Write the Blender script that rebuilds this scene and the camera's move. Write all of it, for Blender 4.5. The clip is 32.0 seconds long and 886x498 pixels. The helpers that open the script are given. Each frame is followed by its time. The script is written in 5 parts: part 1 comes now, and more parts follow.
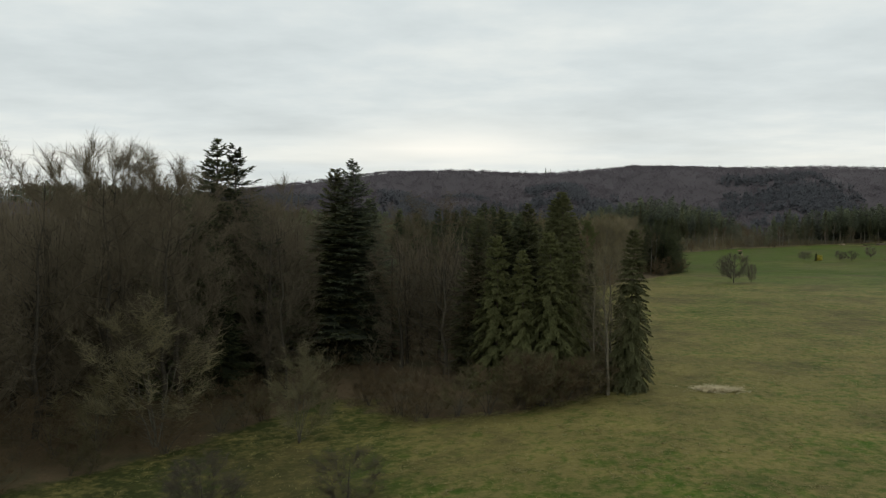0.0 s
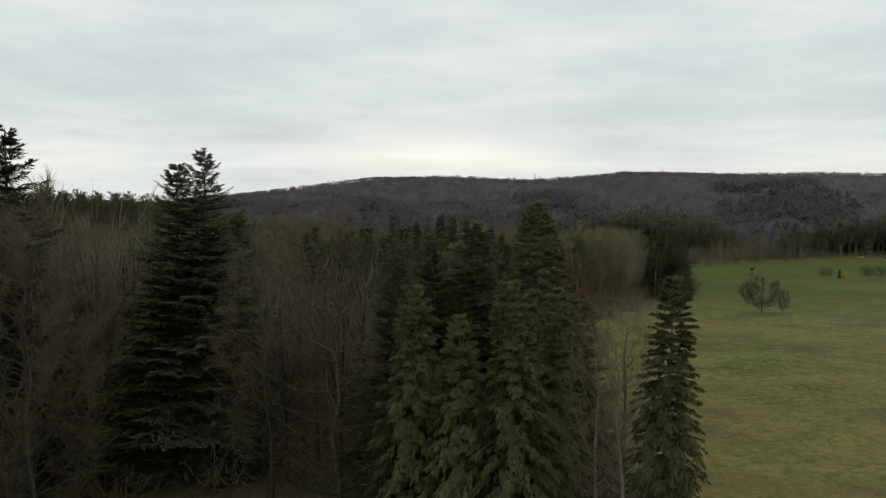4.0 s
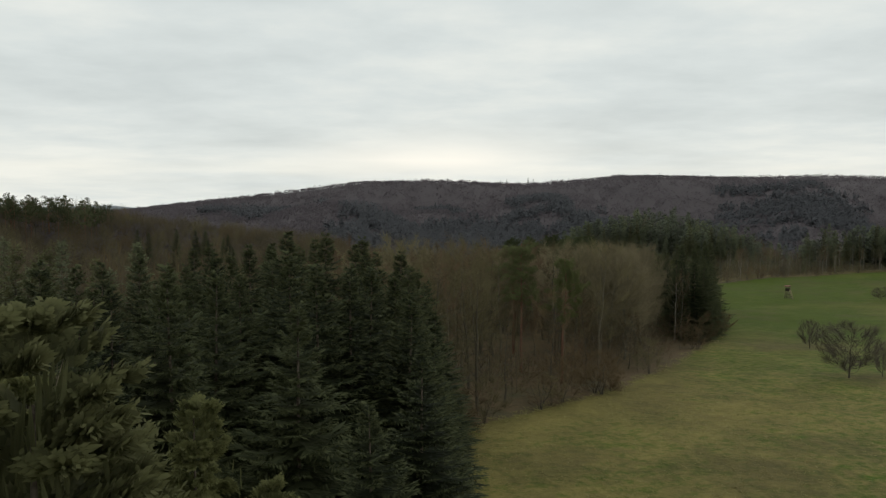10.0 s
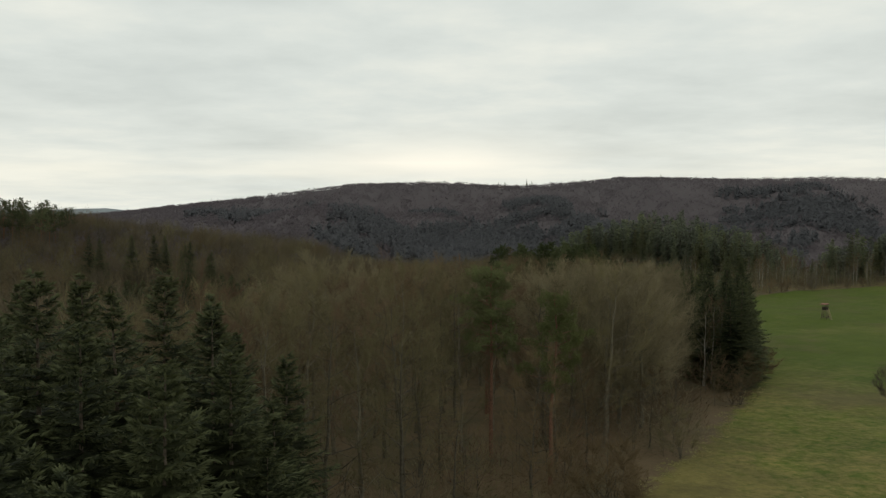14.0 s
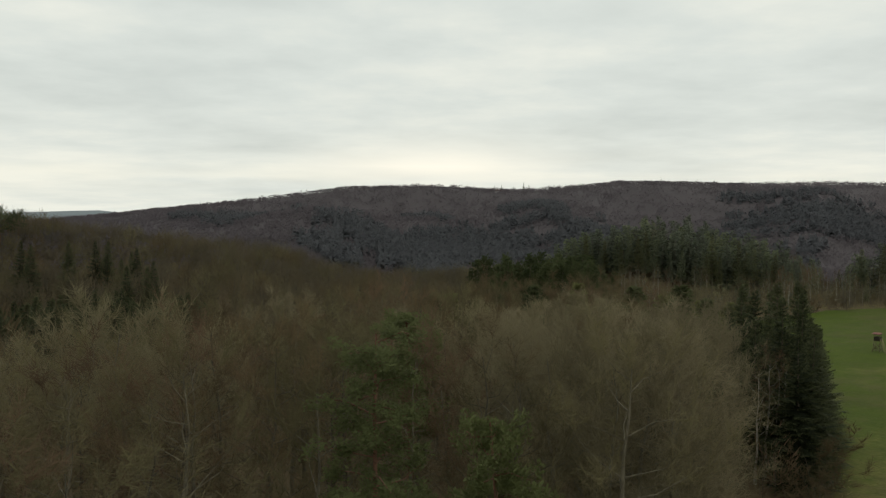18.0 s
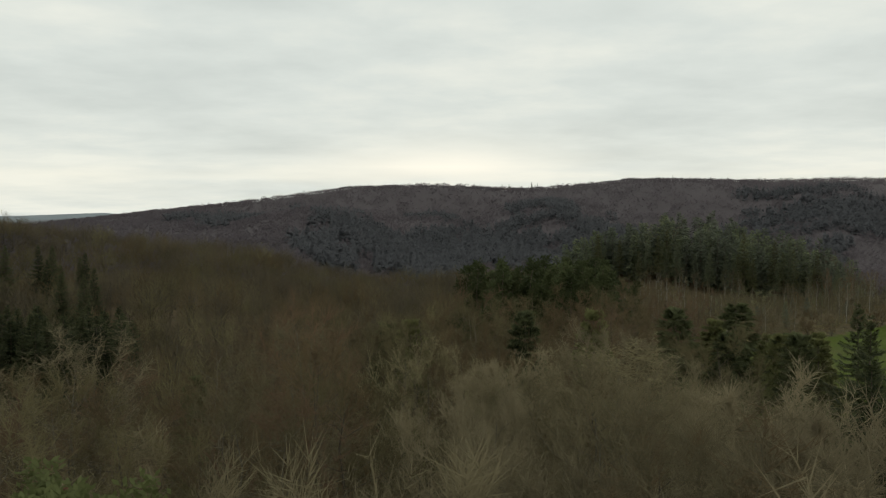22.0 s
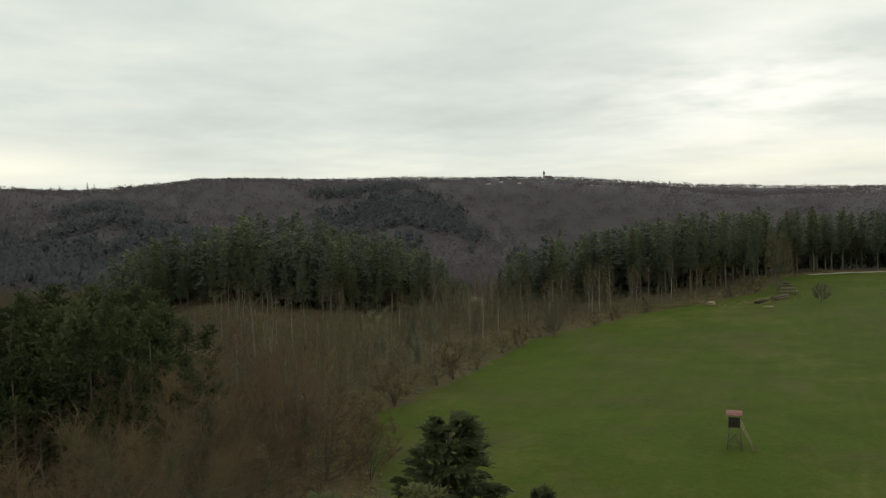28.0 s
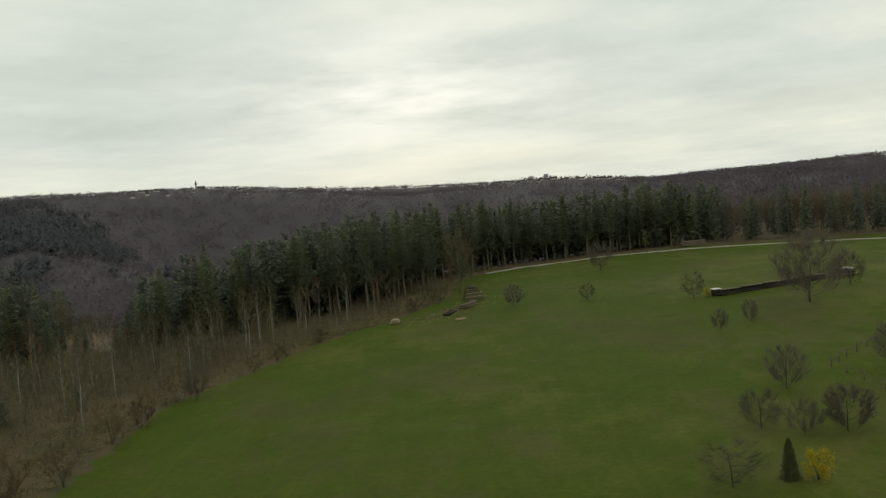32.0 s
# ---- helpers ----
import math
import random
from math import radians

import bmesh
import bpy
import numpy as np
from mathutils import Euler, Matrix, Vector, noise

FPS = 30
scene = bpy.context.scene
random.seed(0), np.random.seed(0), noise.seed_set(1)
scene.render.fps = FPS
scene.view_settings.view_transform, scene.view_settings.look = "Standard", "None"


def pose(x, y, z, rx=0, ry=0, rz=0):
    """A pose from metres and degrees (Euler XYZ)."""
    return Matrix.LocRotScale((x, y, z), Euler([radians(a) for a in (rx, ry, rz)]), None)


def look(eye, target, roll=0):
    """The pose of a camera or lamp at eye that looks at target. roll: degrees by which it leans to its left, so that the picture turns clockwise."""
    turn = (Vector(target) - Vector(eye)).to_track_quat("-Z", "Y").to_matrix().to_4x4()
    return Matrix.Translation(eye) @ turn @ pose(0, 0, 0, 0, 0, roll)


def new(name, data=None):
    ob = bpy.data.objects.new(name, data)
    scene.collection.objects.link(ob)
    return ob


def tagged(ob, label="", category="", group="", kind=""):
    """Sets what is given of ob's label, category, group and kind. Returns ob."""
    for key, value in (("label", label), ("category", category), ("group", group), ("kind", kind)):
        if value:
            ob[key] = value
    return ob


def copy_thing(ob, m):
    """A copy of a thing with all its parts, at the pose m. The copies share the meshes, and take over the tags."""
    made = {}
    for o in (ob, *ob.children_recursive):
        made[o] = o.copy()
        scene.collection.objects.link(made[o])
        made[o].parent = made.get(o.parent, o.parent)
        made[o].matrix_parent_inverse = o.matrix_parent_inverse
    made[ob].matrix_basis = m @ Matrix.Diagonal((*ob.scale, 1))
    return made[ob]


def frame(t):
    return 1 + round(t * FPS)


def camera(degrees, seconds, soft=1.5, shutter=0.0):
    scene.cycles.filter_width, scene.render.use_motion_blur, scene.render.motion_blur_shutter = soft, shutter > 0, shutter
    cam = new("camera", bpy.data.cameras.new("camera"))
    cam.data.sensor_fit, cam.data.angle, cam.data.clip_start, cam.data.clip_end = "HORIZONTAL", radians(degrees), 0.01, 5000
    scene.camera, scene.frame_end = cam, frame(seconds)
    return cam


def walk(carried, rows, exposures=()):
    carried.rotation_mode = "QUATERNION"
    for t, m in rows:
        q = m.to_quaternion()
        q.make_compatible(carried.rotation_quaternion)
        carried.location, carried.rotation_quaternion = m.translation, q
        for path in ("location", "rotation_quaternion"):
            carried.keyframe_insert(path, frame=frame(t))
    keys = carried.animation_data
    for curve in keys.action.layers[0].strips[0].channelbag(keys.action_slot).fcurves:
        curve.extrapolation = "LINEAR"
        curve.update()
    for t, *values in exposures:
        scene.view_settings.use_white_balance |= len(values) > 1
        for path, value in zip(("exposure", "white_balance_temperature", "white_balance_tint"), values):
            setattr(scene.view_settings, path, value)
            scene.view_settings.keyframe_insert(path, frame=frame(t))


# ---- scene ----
cam = camera(57.1, 32.0, soft=1.2)
# seconds, metres, degrees of yaw, pitch and roll
PATH = [
    (0.0, 0.05, 0.12, -0.14, -0.01, -3.69, 0.17),
    (0.5, 0.79, 5.06, -0.09, -0.09, -3.60, 0.20),
    (1.0, 1.60, 10.02, -0.01, -0.27, -3.55, 0.18),
    (1.5, 2.37, 15.05, 0.09, -0.41, -3.51, 0.20),
    (2.0, 3.15, 20.07, 0.12, -0.44, -3.46, 0.17),
    (2.5, 3.99, 25.02, 0.22, -0.52, -3.37, 0.17),
    (3.0, 4.93, 30.03, 0.30, -0.55, -3.27, 0.25),
    (3.5, 5.83, 35.11, 0.35, -0.63, -3.25, 0.23),
    (5.5, 10.39, 55.74, 0.27, -0.80, -3.08, 0.03),
    (6.0, 11.48, 60.85, 0.28, -0.84, -3.04, -0.10),
    (6.5, 12.46, 65.78, 0.26, -0.84, -3.00, -0.22),
    (7.0, 13.40, 70.49, 0.24, -0.87, -3.00, -0.19),
    (7.5, 14.18, 75.04, 0.19, -0.96, -2.94, -0.12),
    (8.0, 14.91, 79.48, 0.16, -1.00, -2.96, -0.02),
    (8.5, 15.67, 83.80, 0.29, -1.00, -2.93, -0.02),
    (9.0, 16.52, 88.06, 0.37, -0.97, -2.92, -0.12),
    (9.5, 17.26, 92.26, 0.34, -0.95, -2.89, -0.12),
    (10.0, 17.96, 96.47, 0.36, -0.99, -2.89, 0.03),
    (10.5, 18.75, 100.70, 0.44, -0.97, -2.91, 0.13),
    (11.0, 19.50, 104.92, 0.48, -0.90, -2.91, 0.17),
    (11.5, 20.32, 109.20, 0.49, -0.98, -2.86, 0.12),
    (12.0, 21.09, 113.48, 0.47, -1.01, -2.81, 0.03),
    (12.5, 21.91, 117.72, 0.52, -1.04, -2.78, 0.04),
    (13.0, 22.76, 121.95, 0.51, -1.06, -2.72, 0.14),
    (13.5, 23.59, 126.27, 0.52, -1.04, -2.69, 0.11),
    (14.0, 24.45, 130.64, 0.61, -1.01, -2.70, 0.02),
    (14.5, 25.41, 135.12, 0.71, -1.04, -2.69, 0.14),
    (16.5, 29.29, 153.36, 0.94, -1.07, -2.63, 0.03),
    (17.0, 30.28, 157.91, 1.02, -1.05, -2.56, 0.17),
    (17.5, 31.21, 162.42, 1.01, -1.07, -2.46, 0.14),
    (18.0, 32.03, 166.92, 0.88, -1.12, -2.45, 0.27),
    (18.5, 32.60, 171.44, 0.51, -1.10, -2.45, 0.26),
    (19.0, 33.13, 175.97, 0.01, -1.00, -2.35, -0.08),
    (19.5, 33.77, 180.47, -0.28, -0.88, -2.35, 0.14),
    (20.0, 34.69, 184.94, -0.36, -0.84, -2.33, 0.07),
    (20.5, 35.63, 189.37, -0.34, -0.67, -2.37, -0.06),
    (21.0, 36.55, 193.90, -0.12, -0.61, -2.35, -0.15),
    (21.5, 37.34, 198.52, -0.07, -0.54, -2.42, 0.01),
    (22.0, 38.34, 203.29, -0.03, -0.45, -2.43, -0.15),
    (22.5, 39.18, 208.18, 0.20, -0.45, -2.42, -0.06),
    (23.0, 39.97, 212.96, 0.28, -0.41, -2.44, -0.08),
    (23.5, 40.78, 217.84, 0.40, -0.96, -2.47, -0.20),
    (24.0, 41.61, 222.81, 0.36, -2.13, -2.52, -0.08),
    (24.5, 42.59, 227.86, 0.31, -4.43, -2.53, -0.40),
    (25.0, 43.84, 232.97, -0.01, -7.74, -2.60, -0.63),
    (25.5, 45.20, 237.97, -0.06, -11.33, -2.63, -0.94),
    (27.5, 51.05, 257.31, -0.50, -26.17, -2.79, -1.38),
    (28.0, 53.40, 261.75, -0.59, -29.76, -2.77, -1.67),
    (28.5, 56.11, 266.13, -0.48, -33.64, -2.98, -2.06),
    (29.0, 59.15, 270.39, -0.49, -37.74, -3.08, -2.72),
    (29.5, 62.37, 274.48, -0.61, -41.35, -3.24, -3.07),
    (30.0, 65.83, 278.48, -0.84, -44.86, -3.29, -3.57),
    (30.5, 69.51, 282.13, -1.06, -48.30, -3.43, -4.01),
    (31.0, 73.16, 285.29, -1.21, -51.00, -3.60, -4.53),
    (31.5, 76.64, 288.04, -1.24, -52.21, -3.60, -4.99),
    (32.0, 80.04, 290.50, -1.26, -53.19, -3.59, -5.10),
]
walk(cam, [(t, pose(x, y, z, 90 + p, 0, yw) @ pose(0, 0, 0, 0, 0, r)) for t, x, y, z, yw, p, r in PATH],
     exposures=[(0, 0.03, 6320, 12), (9, 0.03, 6400, 12), (13, 0.04, 6700, 10.5), (25, 0.04, 6680, 9), (28, 0.05, 6690, 7), (30, -0.03, 6780, 6), (32, -0.04, 6820, 5.5)])

# ---- light: an overcast late-winter sky, the sun low behind the cloud ----
SUN_AZ, SUN_EL = 52.0, 10.0
SUN_DIR = Vector((math.sin(radians(SUN_AZ)) * math.cos(radians(SUN_EL)), math.cos(radians(SUN_AZ)) * math.cos(radians(SUN_EL)), math.sin(radians(SUN_EL))))

GLOW_DIR = Vector((math.sin(radians(51)) * math.cos(radians(8.2)), math.cos(radians(51)) * math.cos(radians(8.2)), math.sin(radians(8.2))))


class Nodes:
    """Short hand for building a node tree."""

    def __init__(self, tree):
        self.t = tree
        tree.nodes.clear()

    def put(self, socket, v):
        if isinstance(v, bpy.types.NodeSocket):
            self.t.links.new(v, socket)
        elif isinstance(v, bpy.types.Node):
            self.t.links.new(v.outputs[0], socket)
        else:
            socket.default_value = v

    def math(self, op, a, b=0.0, clamp=False):
        n = self.t.nodes.new("ShaderNodeMath")
        n.operation, n.use_clamp = op, clamp
        self.put(n.inputs[0], a)
        self.put(n.inputs[1], b)
        return n.outputs[0]

    def vmath(self, op, a, b=(0, 0, 0)):
        n = self.t.nodes.new("ShaderNodeVectorMath")
        n.operation = op
        self.put(n.inputs[0], a)
        self.put(n.inputs[1], b)
        return n

    def noise(self, vec, scale, detail=3.0, rough=0.55):
        n = self.t.nodes.new("ShaderNodeTexNoise")
        if vec is not None:
            self.put(n.inputs["Vector"], vec)
        n.inputs["Scale"].default_value, n.inputs["Detail"].default_value, n.inputs["Roughness"].default_value = scale, detail, rough
        return n.outputs["Fac"]

    def ramp(self, fac, stops):
        n = self.t.nodes.new("ShaderNodeValToRGB")
        self.put(n.inputs[0], fac)
        el = n.color_ramp.elements
        while len(el) < len(stops):
            el.new(0.5)
        for e, (p, c) in zip(el, stops):
            e.position, e.color = p, (*c, 1.0)
        return n.outputs[0]

    def mix(self, fac, a, b, blend="MIX"):
        n = self.t.nodes.new("ShaderNodeMix")
        n.data_type, n.blend_type = "RGBA", blend
        self.put(n.inputs[0], fac)
        self.put(n.inputs[6], a if not isinstance(a, tuple) else (*a, 1.0))
        self.put(n.inputs[7], b if not isinstance(b, tuple) else (*b, 1.0))
        return n.outputs[2]


world = bpy.data.worlds.new("overcast_sky")
scene.world = world
world.use_nodes = True
W = Nodes(world.node_tree)
sky = W.t.nodes.new("ShaderNodeTexSky")
sky.sky_type, sky.sun_disc = "NISHITA", False
sky.sun_elevation, sky.sun_rotation = radians(SUN_EL), radians(SUN_AZ)
way = W.t.nodes.new("ShaderNodeTexCoord").outputs["Generated"]
sep = W.t.nodes.new("ShaderNodeSeparateXYZ")
W.put(sep.inputs[0], way)
low = W.math("ADD", W.math("MAXIMUM", sep.outputs[2], 0.0), 0.10)
comb = W.t.nodes.new("ShaderNodeCombineXYZ")
W.put(comb.inputs[0], W.math("DIVIDE", sep.outputs[0], low))
W.put(comb.inputs[1], W.math("DIVIDE", sep.outputs[1], low))
deck = W.noise(comb.outputs[0], 0.42, 4.0, 0.5)
fine = W.noise(comb.outputs[0], 1.3, 5.0, 0.6)
cover = W.math("ADD", W.math("MULTIPLY", deck, 0.62), W.math("MULTIPLY", fine, 0.38))
cloud = W.ramp(cover, [(0.36, (0.56, 0.615, 0.60)), (0.50, (0.67, 0.725, 0.70)), (0.62, (0.80, 0.83, 0.77))])
# the sun's place shows as a ragged bright break
across = W.math("DIVIDE", W.vmath("DOT_PRODUCT", way, (math.cos(radians(51)), -math.sin(radians(51)), 0)).outputs["Value"], 0.19)
above = W.math("DIVIDE", W.math("SUBTRACT", sep.outputs[2], 0.130), 0.074)
spread_out = W.math("ADD", W.math("MULTIPLY", across, across), W.math("MULTIPLY", above, above))
ahead_of = W.math("GREATER_THAN", W.vmath("DOT_PRODUCT", way, tuple(GLOW_DIR)).outputs["Value"], 0.0)
glow = W.math("MULTIPLY", W.math("POWER", 2.718, W.math("MULTIPLY", spread_out, -1.0)), ahead_of)
ragged = W.ramp(W.noise(comb.outputs[0], 0.9, 4.0, 0.6), [(0.36, (0.10, 0.10, 0.10)), (0.58, (1, 1, 1))])
warm = W.mix(W.math("MULTIPLY", glow, ragged, True), cloud, (1.0, 1.0, 0.97))
# lighter, warmer streaks low over the ridge
band = W.math("POWER", W.math("SUBTRACT", 1.0, W.math("ABSOLUTE", W.math("SUBTRACT", sep.outputs[2], 0.045)), True), 34.0)
streak = W.ramp(W.noise(comb.outputs[0], 0.30, 3.0, 0.5), [(0.38, (0.30, 0.30, 0.30)), (0.56, (1, 1, 1))])
warm = W.mix(W.math("MULTIPLY", band, W.math("MULTIPLY", streak, 0.68)), warm, (0.96, 0.935, 0.80))
# the brightest stretch of it stands over the hill ahead
ahead = W.math("POWER", W.math("MAXIMUM", W.vmath("DOT_PRODUCT", way, (0.01, 0.998, 0.058)).outputs["Value"], 0.0), 130.0)
low_band = W.math("POWER", W.math("SUBTRACT", 1.0, W.math("ABSOLUTE", W.math("SUBTRACT", sep.outputs[2], 0.058)), True), 48.0)
warm = W.mix(W.math("MULTIPLY", W.math("MULTIPLY", ahead, low_band), W.math("ADD", W.math("MULTIPLY", streak, 0.6), 0.4)), warm, (1.0, 0.97, 0.85))
tint = W.mix(0.0008, warm, sky.outputs[0])
back = W.t.nodes.new("ShaderNodeBackground")
W.put(back.inputs[0], tint)
back.inputs[1].default_value = 1.0
out = W.t.nodes.new("ShaderNodeOutputWorld")
W.t.links.new(back.outputs[0], out.inputs[0])

sun = new("sun", bpy.data.lights.new("sun", "SUN"))
sun.data.energy, sun.data.angle, sun.data.color = 0.6, radians(25), (1.0, 0.95, 0.86)
sun.matrix_world = look((0, 0, 200), tuple(Vector((0, 0, 200)) - SUN_DIR))
scene.view_settings.exposure = 0.0


# ---- materials ----
def material(name, build, rough=0.9, thin=0.0):
    m = bpy.data.materials.new(name)
    m.use_nodes = True
    n = Nodes(m.node_tree)
    bsdf = n.t.nodes.new("ShaderNodeBsdfPrincipled")
    o = n.t.nodes.new("ShaderNodeOutputMaterial")
    n.t.links.new(bsdf.outputs[0], o.inputs[0])
    bsdf.inputs["Roughness"].default_value = rough
    bsdf.inputs["Specular IOR Level"].default_value = 0.12
    colour, bump = build(n)
    n.put(bsdf.inputs["Base Color"], colour)
    if bump is not None:
        b = n.t.nodes.new("ShaderNodeBump")
        b.inputs["Strength"].default_value, b.inputs["Distance"].default_value = 0.6, bump[1]
        n.put(b.inputs["Height"], bump[0])
        n.t.links.new(b.outputs[0], bsdf.inputs["Normal"])
    if thin:
        # twigs and needles are too thin to have a dark side
        through_light = n.t.nodes.new("ShaderNodeBsdfTranslucent")
        n.put(through_light.inputs["Color"], colour)
        blend = n.t.nodes.new("ShaderNodeMixShader")
        blend.inputs[0].default_value = thin
        n.t.links.new(bsdf.outputs[0], blend.inputs[1])
        n.t.links.new(through_light.outputs[0], blend.inputs[2])
        n.t.links.new(blend.outputs[0], o.inputs[0])
    return m


def place_of(n):
    return n.t.nodes.new("ShaderNodeNewGeometry").outputs["Position"]


def tree_colour(dark, light, island=True, scale=0.35):
    """Two-scale colour of twigs or needles: by tree, by sprig and by place; in spruces 'tree' also carries painted
    inner shade.
    """
    def build(n):
        own = n.t.nodes.new("ShaderNodeObjectInfo").outputs["Random"]
        sprig = n.t.nodes.new("ShaderNodeNewGeometry").outputs["Random Per Island"]
        spot = n.noise(place_of(n), scale, 3.0)
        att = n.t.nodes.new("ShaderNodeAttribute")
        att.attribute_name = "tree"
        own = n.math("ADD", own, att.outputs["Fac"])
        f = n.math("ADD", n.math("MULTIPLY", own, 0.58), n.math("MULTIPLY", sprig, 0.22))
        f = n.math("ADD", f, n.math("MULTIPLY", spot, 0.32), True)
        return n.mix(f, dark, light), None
    return build


def stem_colour(dark, light, grain=6.0):
    def build(n):
        g = n.noise(n.t.nodes.new("ShaderNodeTexCoord").outputs["Object"], grain, 4.0, 0.65)
        return n.ramp(g, [(0.3, dark), (0.7, light)]), (g, 0.03)
    return build


MAT = {}
MAT["bark"] = material("grey_brown_bark", stem_colour((0.045, 0.038, 0.028), (0.13, 0.115, 0.085)))
MAT["bark_pale"] = material("pale_bark", stem_colour((0.075, 0.068, 0.050), (0.185, 0.168, 0.125), 3.0))
MAT["bark_pale_brown"] = material("pale_brown_bark", stem_colour((0.09, 0.078, 0.055), (0.20, 0.175, 0.125), 3.0))
MAT["bark_dark"] = material("dark_bark", stem_colour((0.036, 0.031, 0.023), (0.085, 0.074, 0.056)))
MAT["bark_birch"] = material("white_birch_bark", stem_colour((0.11, 0.10, 0.08), (0.36, 0.34, 0.29), 2.0))
MAT["bark_spruce"] = material("spruce_bark", stem_colour((0.06, 0.048, 0.036), (0.17, 0.14, 0.105)))
MAT["bark_pine"] = material("reddish_pine_bark", stem_colour((0.09, 0.05, 0.035), (0.24, 0.13, 0.085)))
MAT["twig_brown"] = material("brown_twigs", tree_colour((0.056, 0.041, 0.023), (0.189, 0.141, 0.079)), thin=0.45)
MAT["twig_red"] = material("reddish_twigs", tree_colour((0.065, 0.043, 0.027), (0.198, 0.133, 0.084)), thin=0.45)
MAT["twig_olive"] = material("olive_grey_twigs", tree_colour((0.058, 0.051, 0.027), (0.205, 0.178, 0.095)), thin=0.45)
MAT["twig_pale"] = material("pale_grey_twigs", tree_colour((0.095, 0.082, 0.048), (0.250, 0.215, 0.130)), thin=0.45)
MAT["needle"] = material("spruce_needles", tree_colour((0.042, 0.045, 0.022), (0.146, 0.148, 0.068)), 0.75, thin=0.35)
# tone lifted all over for the haze across the forest wall
MAT["needle_dark"] = material("dark_spruce_needles", tree_colour((0.070, 0.081, 0.055), (0.180, 0.199, 0.110)), 0.75, thin=0.35)
MAT["needle_light"] = material("light_spruce_needles", tree_colour((0.042, 0.046, 0.019), (0.162, 0.166, 0.068)), 0.75, thin=0.35)
MAT["needle_pine"] = material("pine_needles", tree_colour((0.054, 0.066, 0.024), (0.205, 0.225, 0.090)), 0.75, thin=0.35)
MAT["blossom"] = material("yellow_blossom", tree_colour((0.30, 0.22, 0.01), (0.62, 0.50, 0.03)), thin=0.45)
MAT["willow"] = material("pale_green_catkins", tree_colour((0.124, 0.124, 0.062), (0.279, 0.273, 0.161)), thin=0.45)
MAT["needle_pine_dark"] = material("dark_pine_needles", tree_colour((0.026, 0.035, 0.014), (0.090, 0.104, 0.044)), 0.75, thin=0.35)
MAT["twig_pale_brown"] = material("pale_brown_twigs", tree_colour((0.105, 0.089, 0.056), (0.285, 0.243, 0.152)), thin=0.45)
MAT["twig_straw"] = material("straw_grey_twigs", tree_colour((0.130, 0.116, 0.064), (0.350, 0.310, 0.180)), thin=0.45)
# shaded copy of the first block's twig brown, for the deep woods
MAT["twig_shade"] = material("shaded_brown_twigs", tree_colour((0.050, 0.042, 0.028), (0.122, 0.102, 0.068)), thin=0.45)
MAT["twig_grey"] = material("grey_twigs", tree_colour((0.066, 0.057, 0.044), (0.162, 0.140, 0.106)), thin=0.45)
# the twig_shade brown made 1.6 times lighter, light put into its tone
MAT["twig_dark"] = material("lit_brown_twigs", tree_colour((0.080, 0.067, 0.045), (0.195, 0.163, 0.109)), thin=0.45)
MAT["leaf_dry"] = material("dry_brown_leaves", tree_colour((0.105, 0.085, 0.052), (0.275, 0.220, 0.138)), thin=0.45)
MAT["needle_row"] = material("plantation_needles", tree_colour((0.027, 0.034, 0.017), (0.109, 0.121, 0.057)), 0.75, thin=0.35)
# spruce needles lifted and greyed, distance haze put into their colour
MAT["needle_blue"] = material("hazed_green_needles", tree_colour((0.070, 0.080, 0.062), (0.145, 0.160, 0.110)), 0.75, thin=0.35)
# hillside woods greyed towards violet, the haze of distance mixed into the colour
MAT["far_bare"] = material("hazed_bare_wood", tree_colour((0.101, 0.088, 0.097), (0.143, 0.124, 0.133), scale=0.006), thin=0.45)
MAT["far_dark"] = material("hazed_conifer_wood", tree_colour((0.086, 0.089, 0.099), (0.125, 0.127, 0.135), scale=0.02), thin=0.45)


